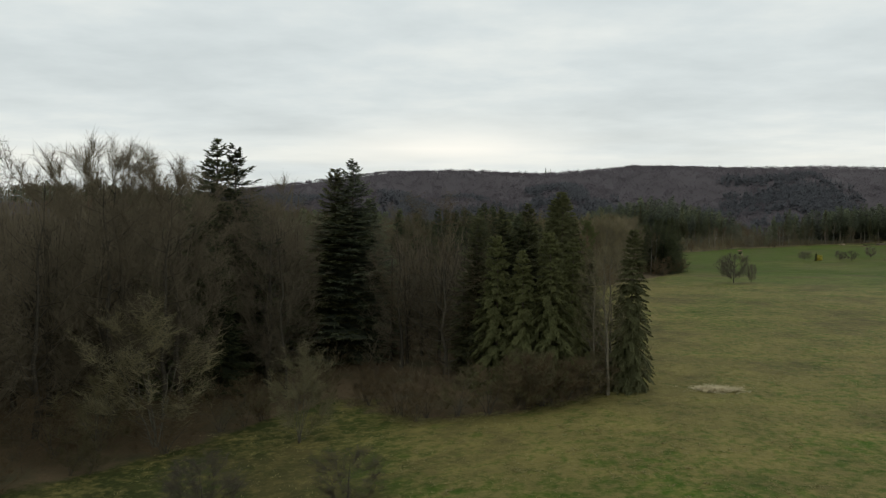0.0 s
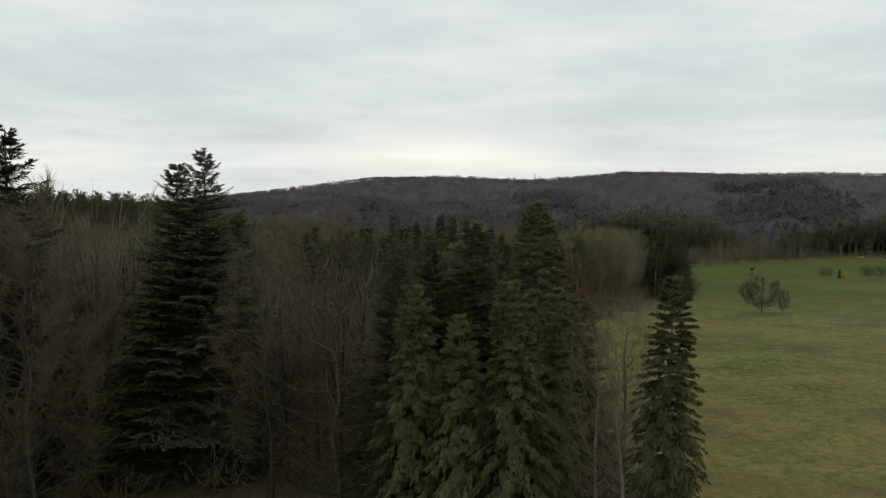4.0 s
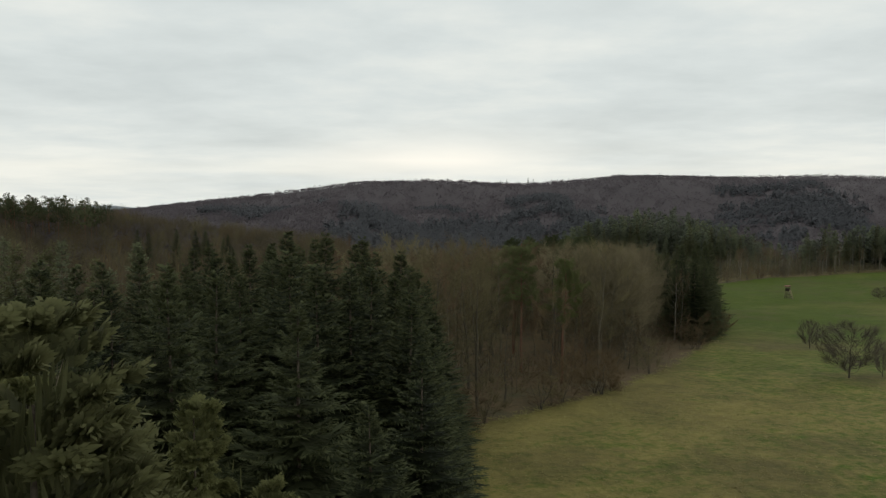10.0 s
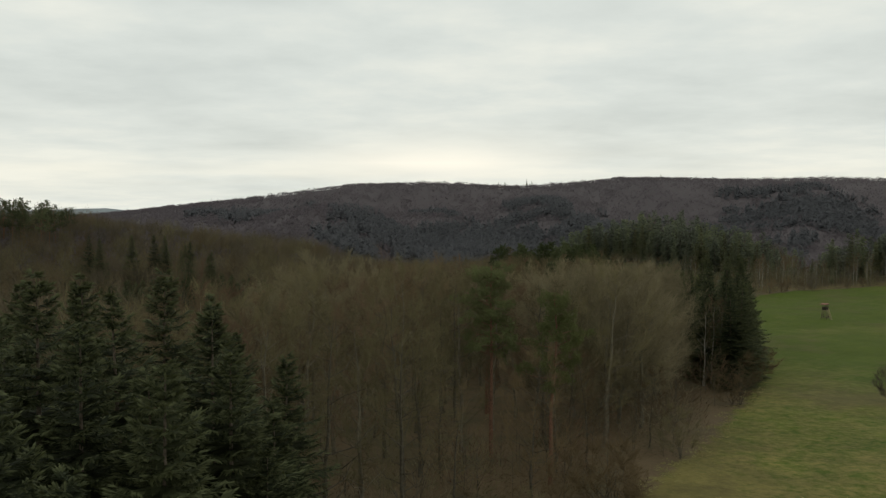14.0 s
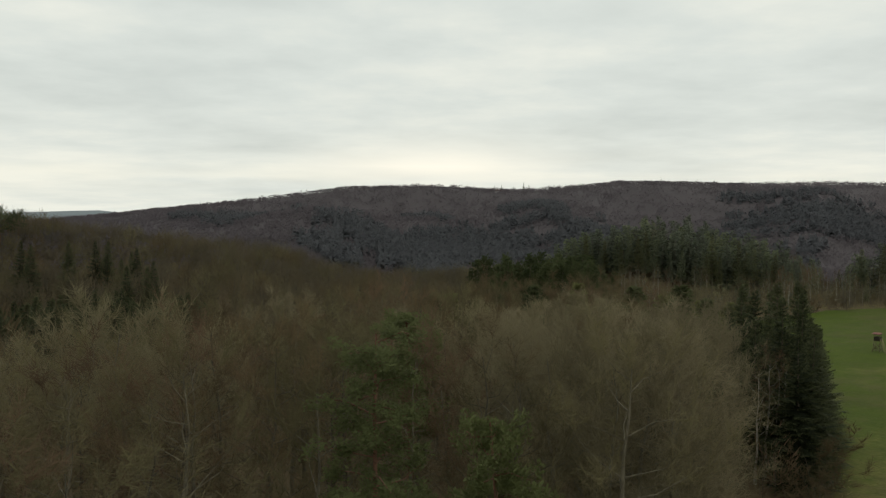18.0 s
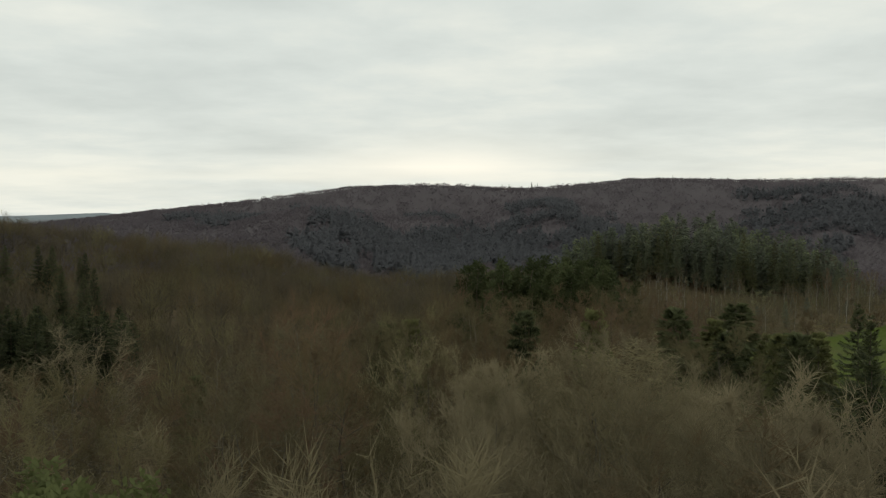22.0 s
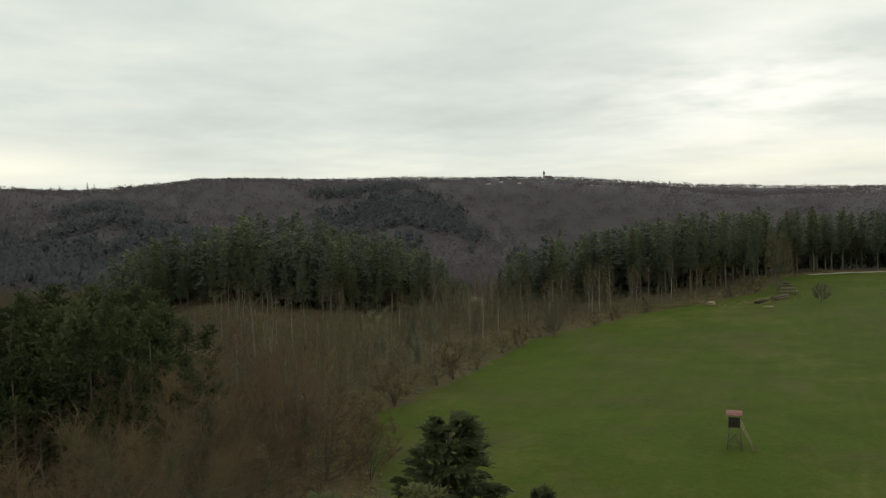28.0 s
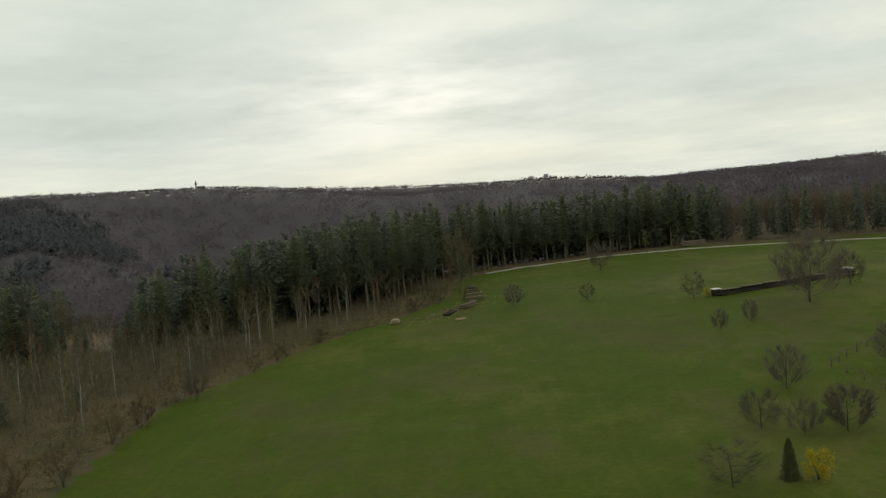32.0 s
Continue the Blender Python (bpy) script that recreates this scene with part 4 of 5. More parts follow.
# the spruce plantation
ROW = ((8, 170, -2.6), (13, 174, -4.0), (17.5, 169, -6.2), (12.5, 163, -2.8), (13.2, 156.5, -3.2), (18, 165.5, -7.5), (13.4, 144.5, -3.4), (16.2, 155, -4.0), (16.6, 147.5, -5.0), (17, 161, -4.6), (18.6, 152.5, -9.5), (18.8, 145.5, -10), (18.4, 138, -9.5), (18.2, 160.5, -8), (14.6, 170.5, -5.5), (15.5, 164, -3.3), (11.8, 168.8, -2.3), (9.7, 161.3, -1.8), (7.7, 155, -1.5), (15.8, 157, -4.6), (14, 150, -3.6), (16.5, 143, -5.0), (12, 142, -3.0), (9.5, 147, -2.5), (17, 150, -7), (17.5, 134, -6.5), (12, 133, -4.0), (16, 127, -7))
for x, y, top in ROW:
    plant("spruce_row", x, y, top - ground(x, y), 1.5, None)
for x, y in spots((-30, 128, 8, 178), 4.8, lambda x, y: into_wood(x, y) > 2 and not (x > 6 and y < 132)):
    top = -3.4 + rng.uniform(-2.2, 1.2)
    if x > -8:
        plant("spruce_row", x, y, top - ground(x, y), 1.35)
    else:
        deep.plant("spruce_mid", x, y, top - ground(x, y), 1.3)
# bare wood between the plantation and the corner
for x, y in spots((-45, 168, 90, 300), 5.8, lambda x, y: 2.2 < into_wood(x, y) < 52 and y > 172 - .2 * x and free(x, y, 3.0) and not (54 < x and 218 < y < 262 and into_wood(x, y) < 17) and not (y > 262 and into_wood(x, y) < 16)):
    e = into_wood(x, y)
    top = -4.6 - 3.8 * S((y - 200) / 70) + rng.uniform(-2.6, 1.4) - (4.5 if 25 < x < 39 and 180 < y < 200 else 0) - (6.5 if 198 < y < 254 and x > 36 + .44 * (y - 185) else 0)
    if from_way(x, y) < 34 or e < 12:
        pale = 205 < y < 258 and rng.random() < (.7 if x > 38 and y < 262 else .25)
        plant("pale" if pale else "bare", x, y, top - ground(x, y), rng.uniform(.9, 1.15))
    else:
        deep.plant("bare_far", x, y, top - ground(x, y), rng.uniform(.9, 1.1))
for x, y, top, k in ((29.9, 201, -3.3, 0), (33.9, 193, -5.0, 1), (30.9, 220, -4.8, 1)):
    plant("pine", x, y, top - ground(x, y), 1.4 if y > 210 else 1.1, k)
stock("pale_dome", "pale_bare_tree", 14, [lambda i=i: bare_tree(R(180 + i), 14, 4.6, 50, 10, 19, 0.015, "bark_pale", ("twig_straw", "twig_pale")[i], low=.18, upright=1.1, tl=0.075, stout=.55) for i in range(2)],
      "broad domed leafless tree with pale upright twigs", "tree", "pale bare trees")
for x, y, top, k, w in ((37.1, 261.1, -9.2, 0, 1.05), (42.9, 257.5, -10.3, 0, .8), (50.8, 256.7, -8.4, 0, 1.25), (30, 252, -12, 1, 1.1), (57, 252, -10.5, 1, 1.0), (33, 246, -11.5, 1, 1.0)):
    plant("pale_dome", x, y, top - ground(x, y), w, k)
plant("beech", 26.5, 270.8, -14.4 - ground(26.5, 270.8), 1.1, label="small tree still clothed in reddish-brown dry leaves")
for x, y, top in ((46.5, 214, -5.0), (48, 222, -6.5), (46, 228, -7), (52, 246, -9.5)):
    plant("pale", x, y, top - ground(x, y), 1.05)
stock("spruce_young", "spruce_tree", 13, [lambda i=i: weeping_spruce(R(170 + i), 13, 3.0, 34, 9, 14, 6, ("needle_light", "needle_row")[i], cone=.66, leaders=1 + i, candles=12, size=1.3) for i in range(2)],
      "bushy green spruce among bare trees", "tree", "young spruces by the field")
# spruces at the wood's corner
for x, y, top in ((70.3, 250, -6.0), (67, 246, -7.2), (63.5, 234.5, -9.0), (65.2, 236.5, -8.6), (73, 254, -6.8), (71, 257, -6.6), (66, 251, -7.0), (62.5, 248, -8.0), (71.3, 266, -7.2), (69, 243, -9.5), (64, 244, -9), (67, 257, -7), (73, 262, -8), (66.5, 238.5, -8.6), (62, 240, -8.5), (69.5, 247, -6.8)):
    plant("spruce_row", x, y, top - ground(x, y), 1.2)
for x, y, top, w in ((71.6, 294.2, -10.4, 1.7), (67.6, 289, -11.6, 1.5), (62.9, 284.9, -9.9, 1.4), (66.4, 281, -11.8, 1.3), (67.4, 271.6, -10.6, 1.1), (35.4, 286.6, -11.2, 1.2), (33.2, 287, -11.6, 1.2), (46, 274, -8.9, 1.0), (51, 267, -8.0, 1.0), (22.3, 300, -16.4, 1.1), (15.1, 281, -15.8, 1.2)):
    plant("spruce_young", x, y, top - ground(x, y), w * 1.05)
for x, y, top in ((74.5, 290.5, -13.4), (76.4, 287, -13.4), (75, 283.5, -12.4), (72.5, 286.5, -12.8), (74.6, 279.8, -11.6), (70.5, 279.6, -12.0), (72.3, 274.4, -11.4), (70.4, 288.4, -14), (77.6, 293.4, -15.6), (68.5, 273.5, -10.7), (66.7, 266.8, -9.8)):
    plant("spruce_young", x, y, top - ground(x, y), 1.15)
# pale bare stems before the corner spruces
for x, y, top in ((62.3, 238.4, -10.5), (64.2, 240.6, -11.5), (60.6, 236.2, -11), (66.0, 243.0, -12.5)):
    plant("birch", x, y, top - ground(x, y), .9, label="slender leafless tree with pale stem before the spruces")
# shrubs along the edge
for k in range(150):
    i = rng.randrange(0, len(EDGE) - 9)
    t = rng.random()
    x, y = (EDGE[i][0] * (1 - t) + EDGE[i + 1][0] * t + rng.uniform(-1, 1), EDGE[i][1] * (1 - t) + EDGE[i + 1][1] * t + rng.uniform(-1, 1))
    e = into_wood(x, y)
    if -0.3 < e < 3 and not 92 < y < 166:
        plant("shrub", x, y, rng.uniform(2.2, 5.5), rng.uniform(.9, 1.5))
for x, y, hh in ((1.5, 76.6, 4.2), (4.4, 76.4, 4.8), (7.2, 77.0, 4.4), (9.6, 77.8, 5.0), (12.2, 79.2, 4.2), (-1.5, 77.2, 3.6), (14.6, 80.8, 3.8), (-21, 76, 4.6), (-33, 68, 5.2), (-39, 67, 6), (-45, 66, 6.4), (-30, 70, 6)):
    plant("shrub", x, y, hh, 1.6)
# undergrowth inside the wood
for x, y in spots((-62, 64, 90, 262), 3.6, lambda x, y: 1.5 < into_wood(x, y) < 13):
    deep.plant("thicket", x, y, rng.uniform(3, 8), 1.3)
# wood behind, down the valley and up the left-hand spur
for x, y in spots((-330, 130, 90, 640), 8.4, lambda x, y: into_wood(x, y) > (24 if y < 168 else 50) and x > 22 - .64 * (y - 112)):
    if 36 < x < 90 and 290 < y < 356 or (y > 385 and x > 84):
        continue
    if from_way(x, y) < 42:
        plant("pale" if y < 250 and rng.random() < .4 else "bare", x, y, 13.0 * rng.uniform(.8, 1.15), rng.uniform(1.05, 1.3))
    else:
        low = .45 if -80 < x < -2 and 296 < y < 386 and x < 30 - .33 * (y - 203) else 1
        deep.plant("bare_far", x, y, 14.0 * rng.uniform(.66, 1.25) * low, rng.uniform(1.0, 1.5))
# low rounded trees between the pines and the field
for x, y in spots((30, 288, 100, 348), 6.4, lambda x, y: (14 if y < 304 else 4) < into_wood(x, y) < 52 and (y < 348 or x > 70)):
    plant("round", x, y, rng.uniform(7.0, 12.0), rng.uniform(.9, 1.25))
# pine clump, dark spruces on the spur
for x, y in spots((46, 350, 75, 382), 4.6, lambda x, y: into_wood(x, y) > 8 and x < 81 - .2 * (y - 350)):
    plant("pine_low", x, y, -10.0 + rng.uniform(-2.5, 1.5) - ground(x, y), 1.0)
for x, y in spots((-76, 344, -14, 386), 4.6, lambda x, y: (x + 46) ** 2 / 32 ** 2 + (y - 363) ** 2 / 19 ** 2 < 1 and x < -18 - .4 * (y - 355)):
    plant("spruce_row", x, y, rng.uniform(15.0, 20.0), 1.5, label="dark spruce in a close group on the far slope")
for x, y, top in ((-83.8, 455, -9.2), (-80.3, 455, -9.4), (-70.5, 455, -11.5), (-73, 458, -13), (-58, 412, -15), (-66, 430, -14), (-75, 440, -13), (-50, 408, -15), (-52, 418, -14), (-90, 446, -9), (-100, 440, -10), (-108, 450, -9)):
    plant("spruce_row", x, y, top - ground(x, y), 1.15, label="tall dark spruce rising from the far slope")
# pines along the crest of the spur
for x, y in spots((-285, 530, -160, 566), 9.5, lambda x, y: True):
    plant("pine_far", x, y, min(26, max(12, rng.uniform(-.5, 7.0) + 6 * S((-170 - x) / 60) - ground(x, y))), .9)
def front(x):
    """How far in the forest wall stands behind the young growth."""
    return 64 + 42 * S((128 - x) / 45) - 60 * S((x - 140) / 85)


# young growth with birches between the clump and the field
for x, y in spots((62, 330, 240, 470), 3.2, lambda x, y: 0.8 < into_wood(x, y) < front(x) - 2 and x > 66 + .1 * (y - 340)):
    clump = 1 + .8 * noise.noise((x / 13, y / 13, 8.2))
    deep.plant("thicket", x, y, rng.uniform(3.4, 7.6) * clump * (0.35 + .65 * S(into_wood(x, y) / 14)) * (1 - .5 * S((into_wood(x, y) - front(x) + 22) / 16)), 1.2, rng.choice((0, 1, 0, 0, 1)))
for x, y in spots((60, 322, 240, 470), 3.6, lambda x, y: 0.3 < into_wood(x, y) < front(x) - 2 and x > 64 + .1 * (y - 340)):
    deep.plant("thicket", x, y, rng.uniform(1.4, 3.4), 2.2, rng.choice((0, 1, 0, 2)))
for x, y in spots((84, 345, 225, 460), 7.2, lambda x, y: 4 < into_wood(x, y) < front(x) - 1 and noise.noise((x / 16, y / 16, 5.5)) > -.12):
    plant("birch", x, y, rng.uniform(6.0, 11.0), .8)
for x, y in spots((70, 325, 190, 430), 9.0, lambda x, y: 5 < into_wood(x, y) < min(front(x) - 6, 48) and noise.noise((x / 22, y / 22, 1.4)) > .05):
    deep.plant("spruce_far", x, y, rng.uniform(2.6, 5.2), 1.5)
def gap(x, y):
    """Share of their height that trees keep beside a sight line, shaped to the notch the camera sees between the hill
    and the spruces along the track.
    """
    u = x - 166 - .6216 * (y - 440)
    return .36 + .64 * (S((u - 1) / 13) if u > 0 else S((-u - 1) / 24))


# tall spruce forest behind it and along the track
n = 0
for x, y in spots((60, 375, 400, 560), 5.0, lambda x, y: x > 84 and front(x) < into_wood(x, y) < front(x) + (46 if x < 225 else 34) and gap(x, y) > .38):
    if into_wood(x, y) < front(x) + 11 and n < 260:
        plant("spruce_mid", x, y, 16.6 * rng.uniform(.66, 1.2) * gap(x, y), 1.2)
        n += 1
    else:
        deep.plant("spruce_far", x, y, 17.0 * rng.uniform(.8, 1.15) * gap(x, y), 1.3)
# the conifer hill behind the young growth
for x, y in spots((60, 440, 235, 640), 8.0, lambda x, y: x > 84 and into_wood(x, y) > front(x) + 46 and ((x - 145) / 80) ** 2 + ((y - 535) / 100) ** 2 < 1 and x < 171 + .6 * (y - 455)):
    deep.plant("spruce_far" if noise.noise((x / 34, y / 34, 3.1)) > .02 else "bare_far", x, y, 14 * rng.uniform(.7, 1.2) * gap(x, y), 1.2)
for x, y in spots((300, 180, 440, 388), 7.0, lambda x, y: 4 < into_wood(x, y) < 70):
    deep.plant("spruce_far" if y > 325 and into_wood(x, y) < 24 else "bare_far", x, y, (13.5 if y > 325 else 11.5) * rng.uniform(.8, 1.12))
deep.make("deep_woods", "mass of leafless woodland and conifers behind the wood's edge")


# ---- far woods on the hillsides ----
def far_wood(name, mat, count, pick, size, label, conifer=False, seed=5):
    g = random.Random(seed)
    sh = Shape()
    made = tries = 0
    while made < count and tries < count * 12:
        tries += 1
        a, r = g.uniform(-40, 80), 330 + 1300 * g.random() ** 1.05
        if g.random() < .16:
            r = g.uniform(1330, 1690)
        if not pick(a, r, g):
            continue
        x, y = 60 + r * math.sin(radians(a)), 240 + r * math.cos(radians(a))
        if into_wood(x, y) < 50 or (1210 < r < 1430 and (32 < a < 46 or 54 < a < 65) and g.random() < .6):
            continue
        z = ground(x, y)
        h = size * g.uniform(.85, 1.12) * (g.uniform(.6, 1.25) if r > 1540 else 0.72 if r > 1350 else 1.0)
        made += 1
        if conifer:
            for s in range(16):
                t = g.random()
                b = g.uniform(0, 6.283)
                w = h * .30 * (1 - t) ** .7 + .4
                p = Vector((x + math.cos(b) * w * .3, y + math.sin(b) * w * .3, z + h * (.85 * t - .12)))
                sh.sliver(p + Vector((0, 0, h * .10)), p + Vector((math.cos(b) * w, math.sin(b) * w, -h * .05)), Vector((-math.sin(b), math.cos(b), 0)) * w * .6)
        else:
            c = Vector((x, y, z + h * .16))
            for s in range(17):
                d = vec(g).normalized()
                d.z = abs(d.z) - .2
                p = c + Vector((d.x * h * .50, d.y * h * .50, d.z * h * .56))
                w = (Vector((d.x, d.y, .6)) + vec(g, .6)).normalized()
                sh.sliver(p - w * h * .12, p + w * h * g.uniform(.08, .16), w.orthogonal().normalized() * h * g.uniform(.04, .075))
    V, F = sh.arrays()
    return tagged(new(name, mesh_of(name, V, F, mat)), label, "woodland", kind="stuff")


def conifer_patch(a, r):
    """Where the hillside carries conifers: the lower slopes ahead, a belt on the back hill, a streak up the ravine."""
    v = 0.55 * noise.noise((a / 5.0, r / 110.0, 2.2)) + 0.5 * noise.noise((a / 1.8, r / 45.0, 7.0))

    def blot(a0, r0, wa, wr):
        return 1.0 - ((a - a0) / wa) ** 2 - ((r - r0) / wr) ** 2
    most = max(blot(12, 640, 15, 250), blot(-4, 600, 9, 190), .8 * blot(-13.5, 980, 6.5, 170), .8 * blot(23.5, 1010, 3.4, 230), blot(28, 860, 4, 190),
               blot(41, 640, 8, 190), .7 * blot(-1, 960, 2.6, 110), .7 * blot(6.5, 1010, 3, 100))
    return most + 2.1 * v > 0.30


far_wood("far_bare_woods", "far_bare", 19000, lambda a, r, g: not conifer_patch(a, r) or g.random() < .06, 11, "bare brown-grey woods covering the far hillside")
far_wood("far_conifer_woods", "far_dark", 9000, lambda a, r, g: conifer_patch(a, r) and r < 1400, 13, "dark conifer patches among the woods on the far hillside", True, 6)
# ---- things on the meadow ----
def part(name, sh, mat, parent, label="", smooth=False):
    """Link a shape as one mesh under a thing or a part."""
    V, F = sh.arrays()
    o = new(name, mesh_of(name, V, F, mat, smooth))
    o.parent = parent
    if label:
        o["label"] = label
    return o


def add_box(sh, c, size, m=None, bevel=0.0):
    """A box, with its edges cut when bevel is given."""
    b = bmesh.new()
    bmesh.ops.create_cube(b, size=1.0)
    bmesh.ops.scale(b, vec=size, verts=b.verts)
    if bevel:
        bmesh.ops.bevel(b, geom=list(b.edges), offset=bevel, segments=1, affect="EDGES", profile=0.5)
    bmesh.ops.triangulate(b, faces=b.faces)
    k = len(sh.v)
    b.verts.index_update()
    for v in b.verts:
        p = v.co + Vector(c)
        sh.v.append(m @ p if m else p)
    sh.f += [tuple(v.index + k for v in f.verts) for f in b.faces]
    b.free()


def box_shape(c, size, bevel=0.01, m=None):
    sh = Shape()
    add_box(sh, c, size, m, bevel)
    return sh


def beam(a, b, w, n=6):
    sh = Shape()
    a, b = Vector(a), Vector(b)
    sh.tube([a, a.lerp(b, .5), b], [w, w * 1.02, w * .96], n)
    base = len(sh.v)
    sh.v += [a, b]
    for k in range(n):
        sh.f += [(base, (k + 1) % n, k), (base + 1, 2 * n + k, 2 * n + (k + 1) % n)]
    return sh


MAT["timber"] = material("weathered_timber", stem_colour((0.075, 0.06, 0.042), (0.20, 0.165, 0.12), 5.0))
MAT["timber_dark"] = material("dark_timber", stem_colour((0.022, 0.018, 0.014), (0.075, 0.062, 0.05), 4.0))
MAT["timber_pale"] = material("fresh_pale_timber", stem_colour((0.22, 0.17, 0.10), (0.42, 0.34, 0.22), 5.0))
MAT["roof_red"] = material("faded_red_roofing", stem_colour((0.19, 0.085, 0.075), (0.34, 0.17, 0.15), 3.0))
MAT["tarp"] = material("white_sheet", stem_colour((0.55, 0.54, 0.50), (0.78, 0.77, 0.74), 2.0), 0.6)
MAT["sheet_grey"] = material("grey_sheet_metal", stem_colour((0.20, 0.20, 0.18), (0.36, 0.36, 0.33), 2.0), 0.5)
MAT["gravel"] = material("pale_track_gravel", stem_colour((0.19, 0.175, 0.135), (0.34, 0.315, 0.26), 1.5))
MAT["straw"] = material("pale_straw", stem_colour((0.34, 0.28, 0.15), (0.62, 0.53, 0.33), 1.2))
MAT["plaster"] = material("pale_house_plaster", stem_colour((0.44, 0.43, 0.42), (0.62, 0.61, 0.59), 0.5))
MAT["roof_tile"] = material("brown_roof_tiles", stem_colour((0.09, 0.06, 0.05), (0.18, 0.12, 0.10), 1.0))
# near-black panels stand for window openings, the dark inside put into their colour
MAT["dark_opening"] = material("dark_window_panels", stem_colour((0.012, 0.011, 0.010), (0.03, 0.027, 0.022), 3.0))


def high_seat(x, y):
    """A hunter's raised hide: four splayed legs, boarded cabin, tilted roof, ladder."""
    e = tagged(new("high_seat"), "wooden hunting high seat with faded red roof on the field", "hide")
    z0 = ground(x, y)
    e.matrix_basis = pose(x, y, z0, 0, 0, -50) @ Matrix.Diagonal((.74, .74, .76, 1))
    fl, top = 2.7, 4.55
    corners = [(-1, -1), (1, -1), (1, 1), (-1, 1)]
    for a, b in corners:
        part("leg", beam((a * .95, b * .95, -.4), (a * .62, b * .62, fl + .05), .075), "timber", e)
    for k in range(4):
        (a, b), (c, d) = corners[k], corners[(k + 1) % 4]
        part("brace", beam((a * .90, b * .90, .35), (c * .70, d * .70, 2.1), .045), "timber", e)
        part("brace", beam((c * .90, d * .90, .35), (a * .70, b * .70, 2.1), .045), "timber", e)
        part("rail", beam((a * .89, b * .89, .5), (c * .89, d * .89, .5), .05), "timber", e)
    part("floor", box_shape((0, 0, fl + .05), (1.5, 1.5, .08)), "timber", e)
    # boarded walls with a look-out slot under the roof
    for k in range(4):
        m = pose(0, 0, 0, 0, 0, 90 * k)
        w = part("wall", box_shape((0, -.68, fl + .12), (1.3, .04, .06), 0.005, m), "timber_dark", e)
        for j in range(8):
            part("board", box_shape((-.595 + .17 * j, -.70, fl + .55), (.16, .03, .92), 0.006, m), "timber_dark", w)
        part("post", beam(m @ Vector((-.68, -.68, fl)), m @ Vector((-.68, -.68, top - .05)), .05), "timber", e)
        part("lintel", box_shape((0, -.70, top - .22), (1.4, .05, .16), 0.006, m), "timber_dark", e)
    part("bench", box_shape((0, .45, fl + .5), (1.25, .32, .04)), "timber", e)
    r = part("roof", box_shape((0, 0, top + .06), (2.0, 1.95, .05), .01, pose(0, 0, 0, 0, 0, 0) @ pose(0, 0, 0, 7, 0, 0)), "roof_red", e, "faded red bitumen roof")
    for j in range(5):
        part("roof_batten", box_shape((-.9 + .45 * j, 0, top + .10), (.05, 1.97, .03), .004, pose(0, 0, 0, 7, 0, 0)), "roof_red", r)
    m = pose(0, 0, 0, 0, 0, 68)
    foot, head = -2.7, -.72
    lad = part("ladder", beam(m @ Vector((-.28, foot, -.2)), m @ Vector((-.28, head, fl + .9)), .05), "timber_pale", e, "pale wooden ladder")
    part("stringer", beam(m @ Vector((.28, foot, -.2)), m @ Vector((.28, head, fl + .9)), .05), "timber_pale", lad)
    for j in range(9):
        f = (j + .9) / 10.5
        yy, zz = foot + (head - foot) * f, -.2 + (fl + 1.1) * f
        part("rung", beam(m @ Vector((-.3, yy, zz)), m @ Vector((.3, yy, zz)), .028, 5), "timber_pale", lad)
    part("handrail", beam(m @ Vector((.75, -2.2, -.2)), m @ Vector((.62, -.75, fl + .6)), .04), "timber_pale", e)
    return e


high_seat(115.4, 315.0)


def log_stack(name, x, y, turn, length, rows, wide, mat, label, rad=.14, top=None):
    """Round logs piled in rows, each its own part."""
    e = tagged(new(name), label, "log pile")
    e.matrix_basis = pose(x, y, ground(x, y), 0, 0, turn)
    g = random.Random(int(x * 7 + y))
    for r in range(rows):
        n = max(1, wide - r)
        for k in range(n):
            yy = (k - (n - 1) / 2) * rad * 2.02
            zz = rad * .9 + r * rad * 1.74
            o = g.uniform(-.2, .2)
            part("log", beam((-length / 2 + o, yy, zz), (length / 2 + o, yy + g.uniform(-.03, .03), zz), rad * g.uniform(.85, 1.05), 7), mat, e)
    if top:
        part("cover", box_shape((0, 0, rad * .9 + rows * rad * 1.74 + .02), (length * .97, wide * rad * 1.7, .06), .015), top, e, "sheet laid over the stack")
    return e


# the long split-wood stack with its covers
for k in range(5):
    f = k / 4
    x, y = 217.4 + 13.5 * f, 334.2 - 10.5 * f
    log_stack("firewood_stack", x, y, -37.9, 4.2, 3, 4, "timber_dark", "long dark firewood stack covered with grey boards on the meadow", .15, "timber")
e = tagged(new("white_bale"), "white sheeted bale at the end of the firewood stack", "bale")
e.matrix_basis = pose(216.2, 335.9, ground(216.2, 335.9), 0, 0, -43)
part("core", box_shape((0, 0, .55), (1.4, 1.2, 1.1), .12), "timber_dark", e)
part("sheet", box_shape((-.1, -.05, 1.16), (1.5, 1.35, .16), .07), "tarp", e, "white plastic sheet")
e = tagged(new("plank_pile"), "pile of sawn planks under grey sheet by the big tree", "plank pile")
e.matrix_basis = pose(235.2, 320.1, ground(235.2, 320.1), 0, 0, -43)
for k in range(6):
    for j in range(3):
        part("plank", box_shape((-.1 * k % .5, -.6 + .6 * j, .12 + .19 * k), (4.4, .55, .13), .015), "timber_pale" if k % 3 == 1 else "timber", e)
part("sheet", box_shape((.2, 0, 1.34), (3.4, 2.2, .05), .01, pose(0, 0, 0, 4, 2, 0)), "sheet_grey", e, "grey sheet metal cover")
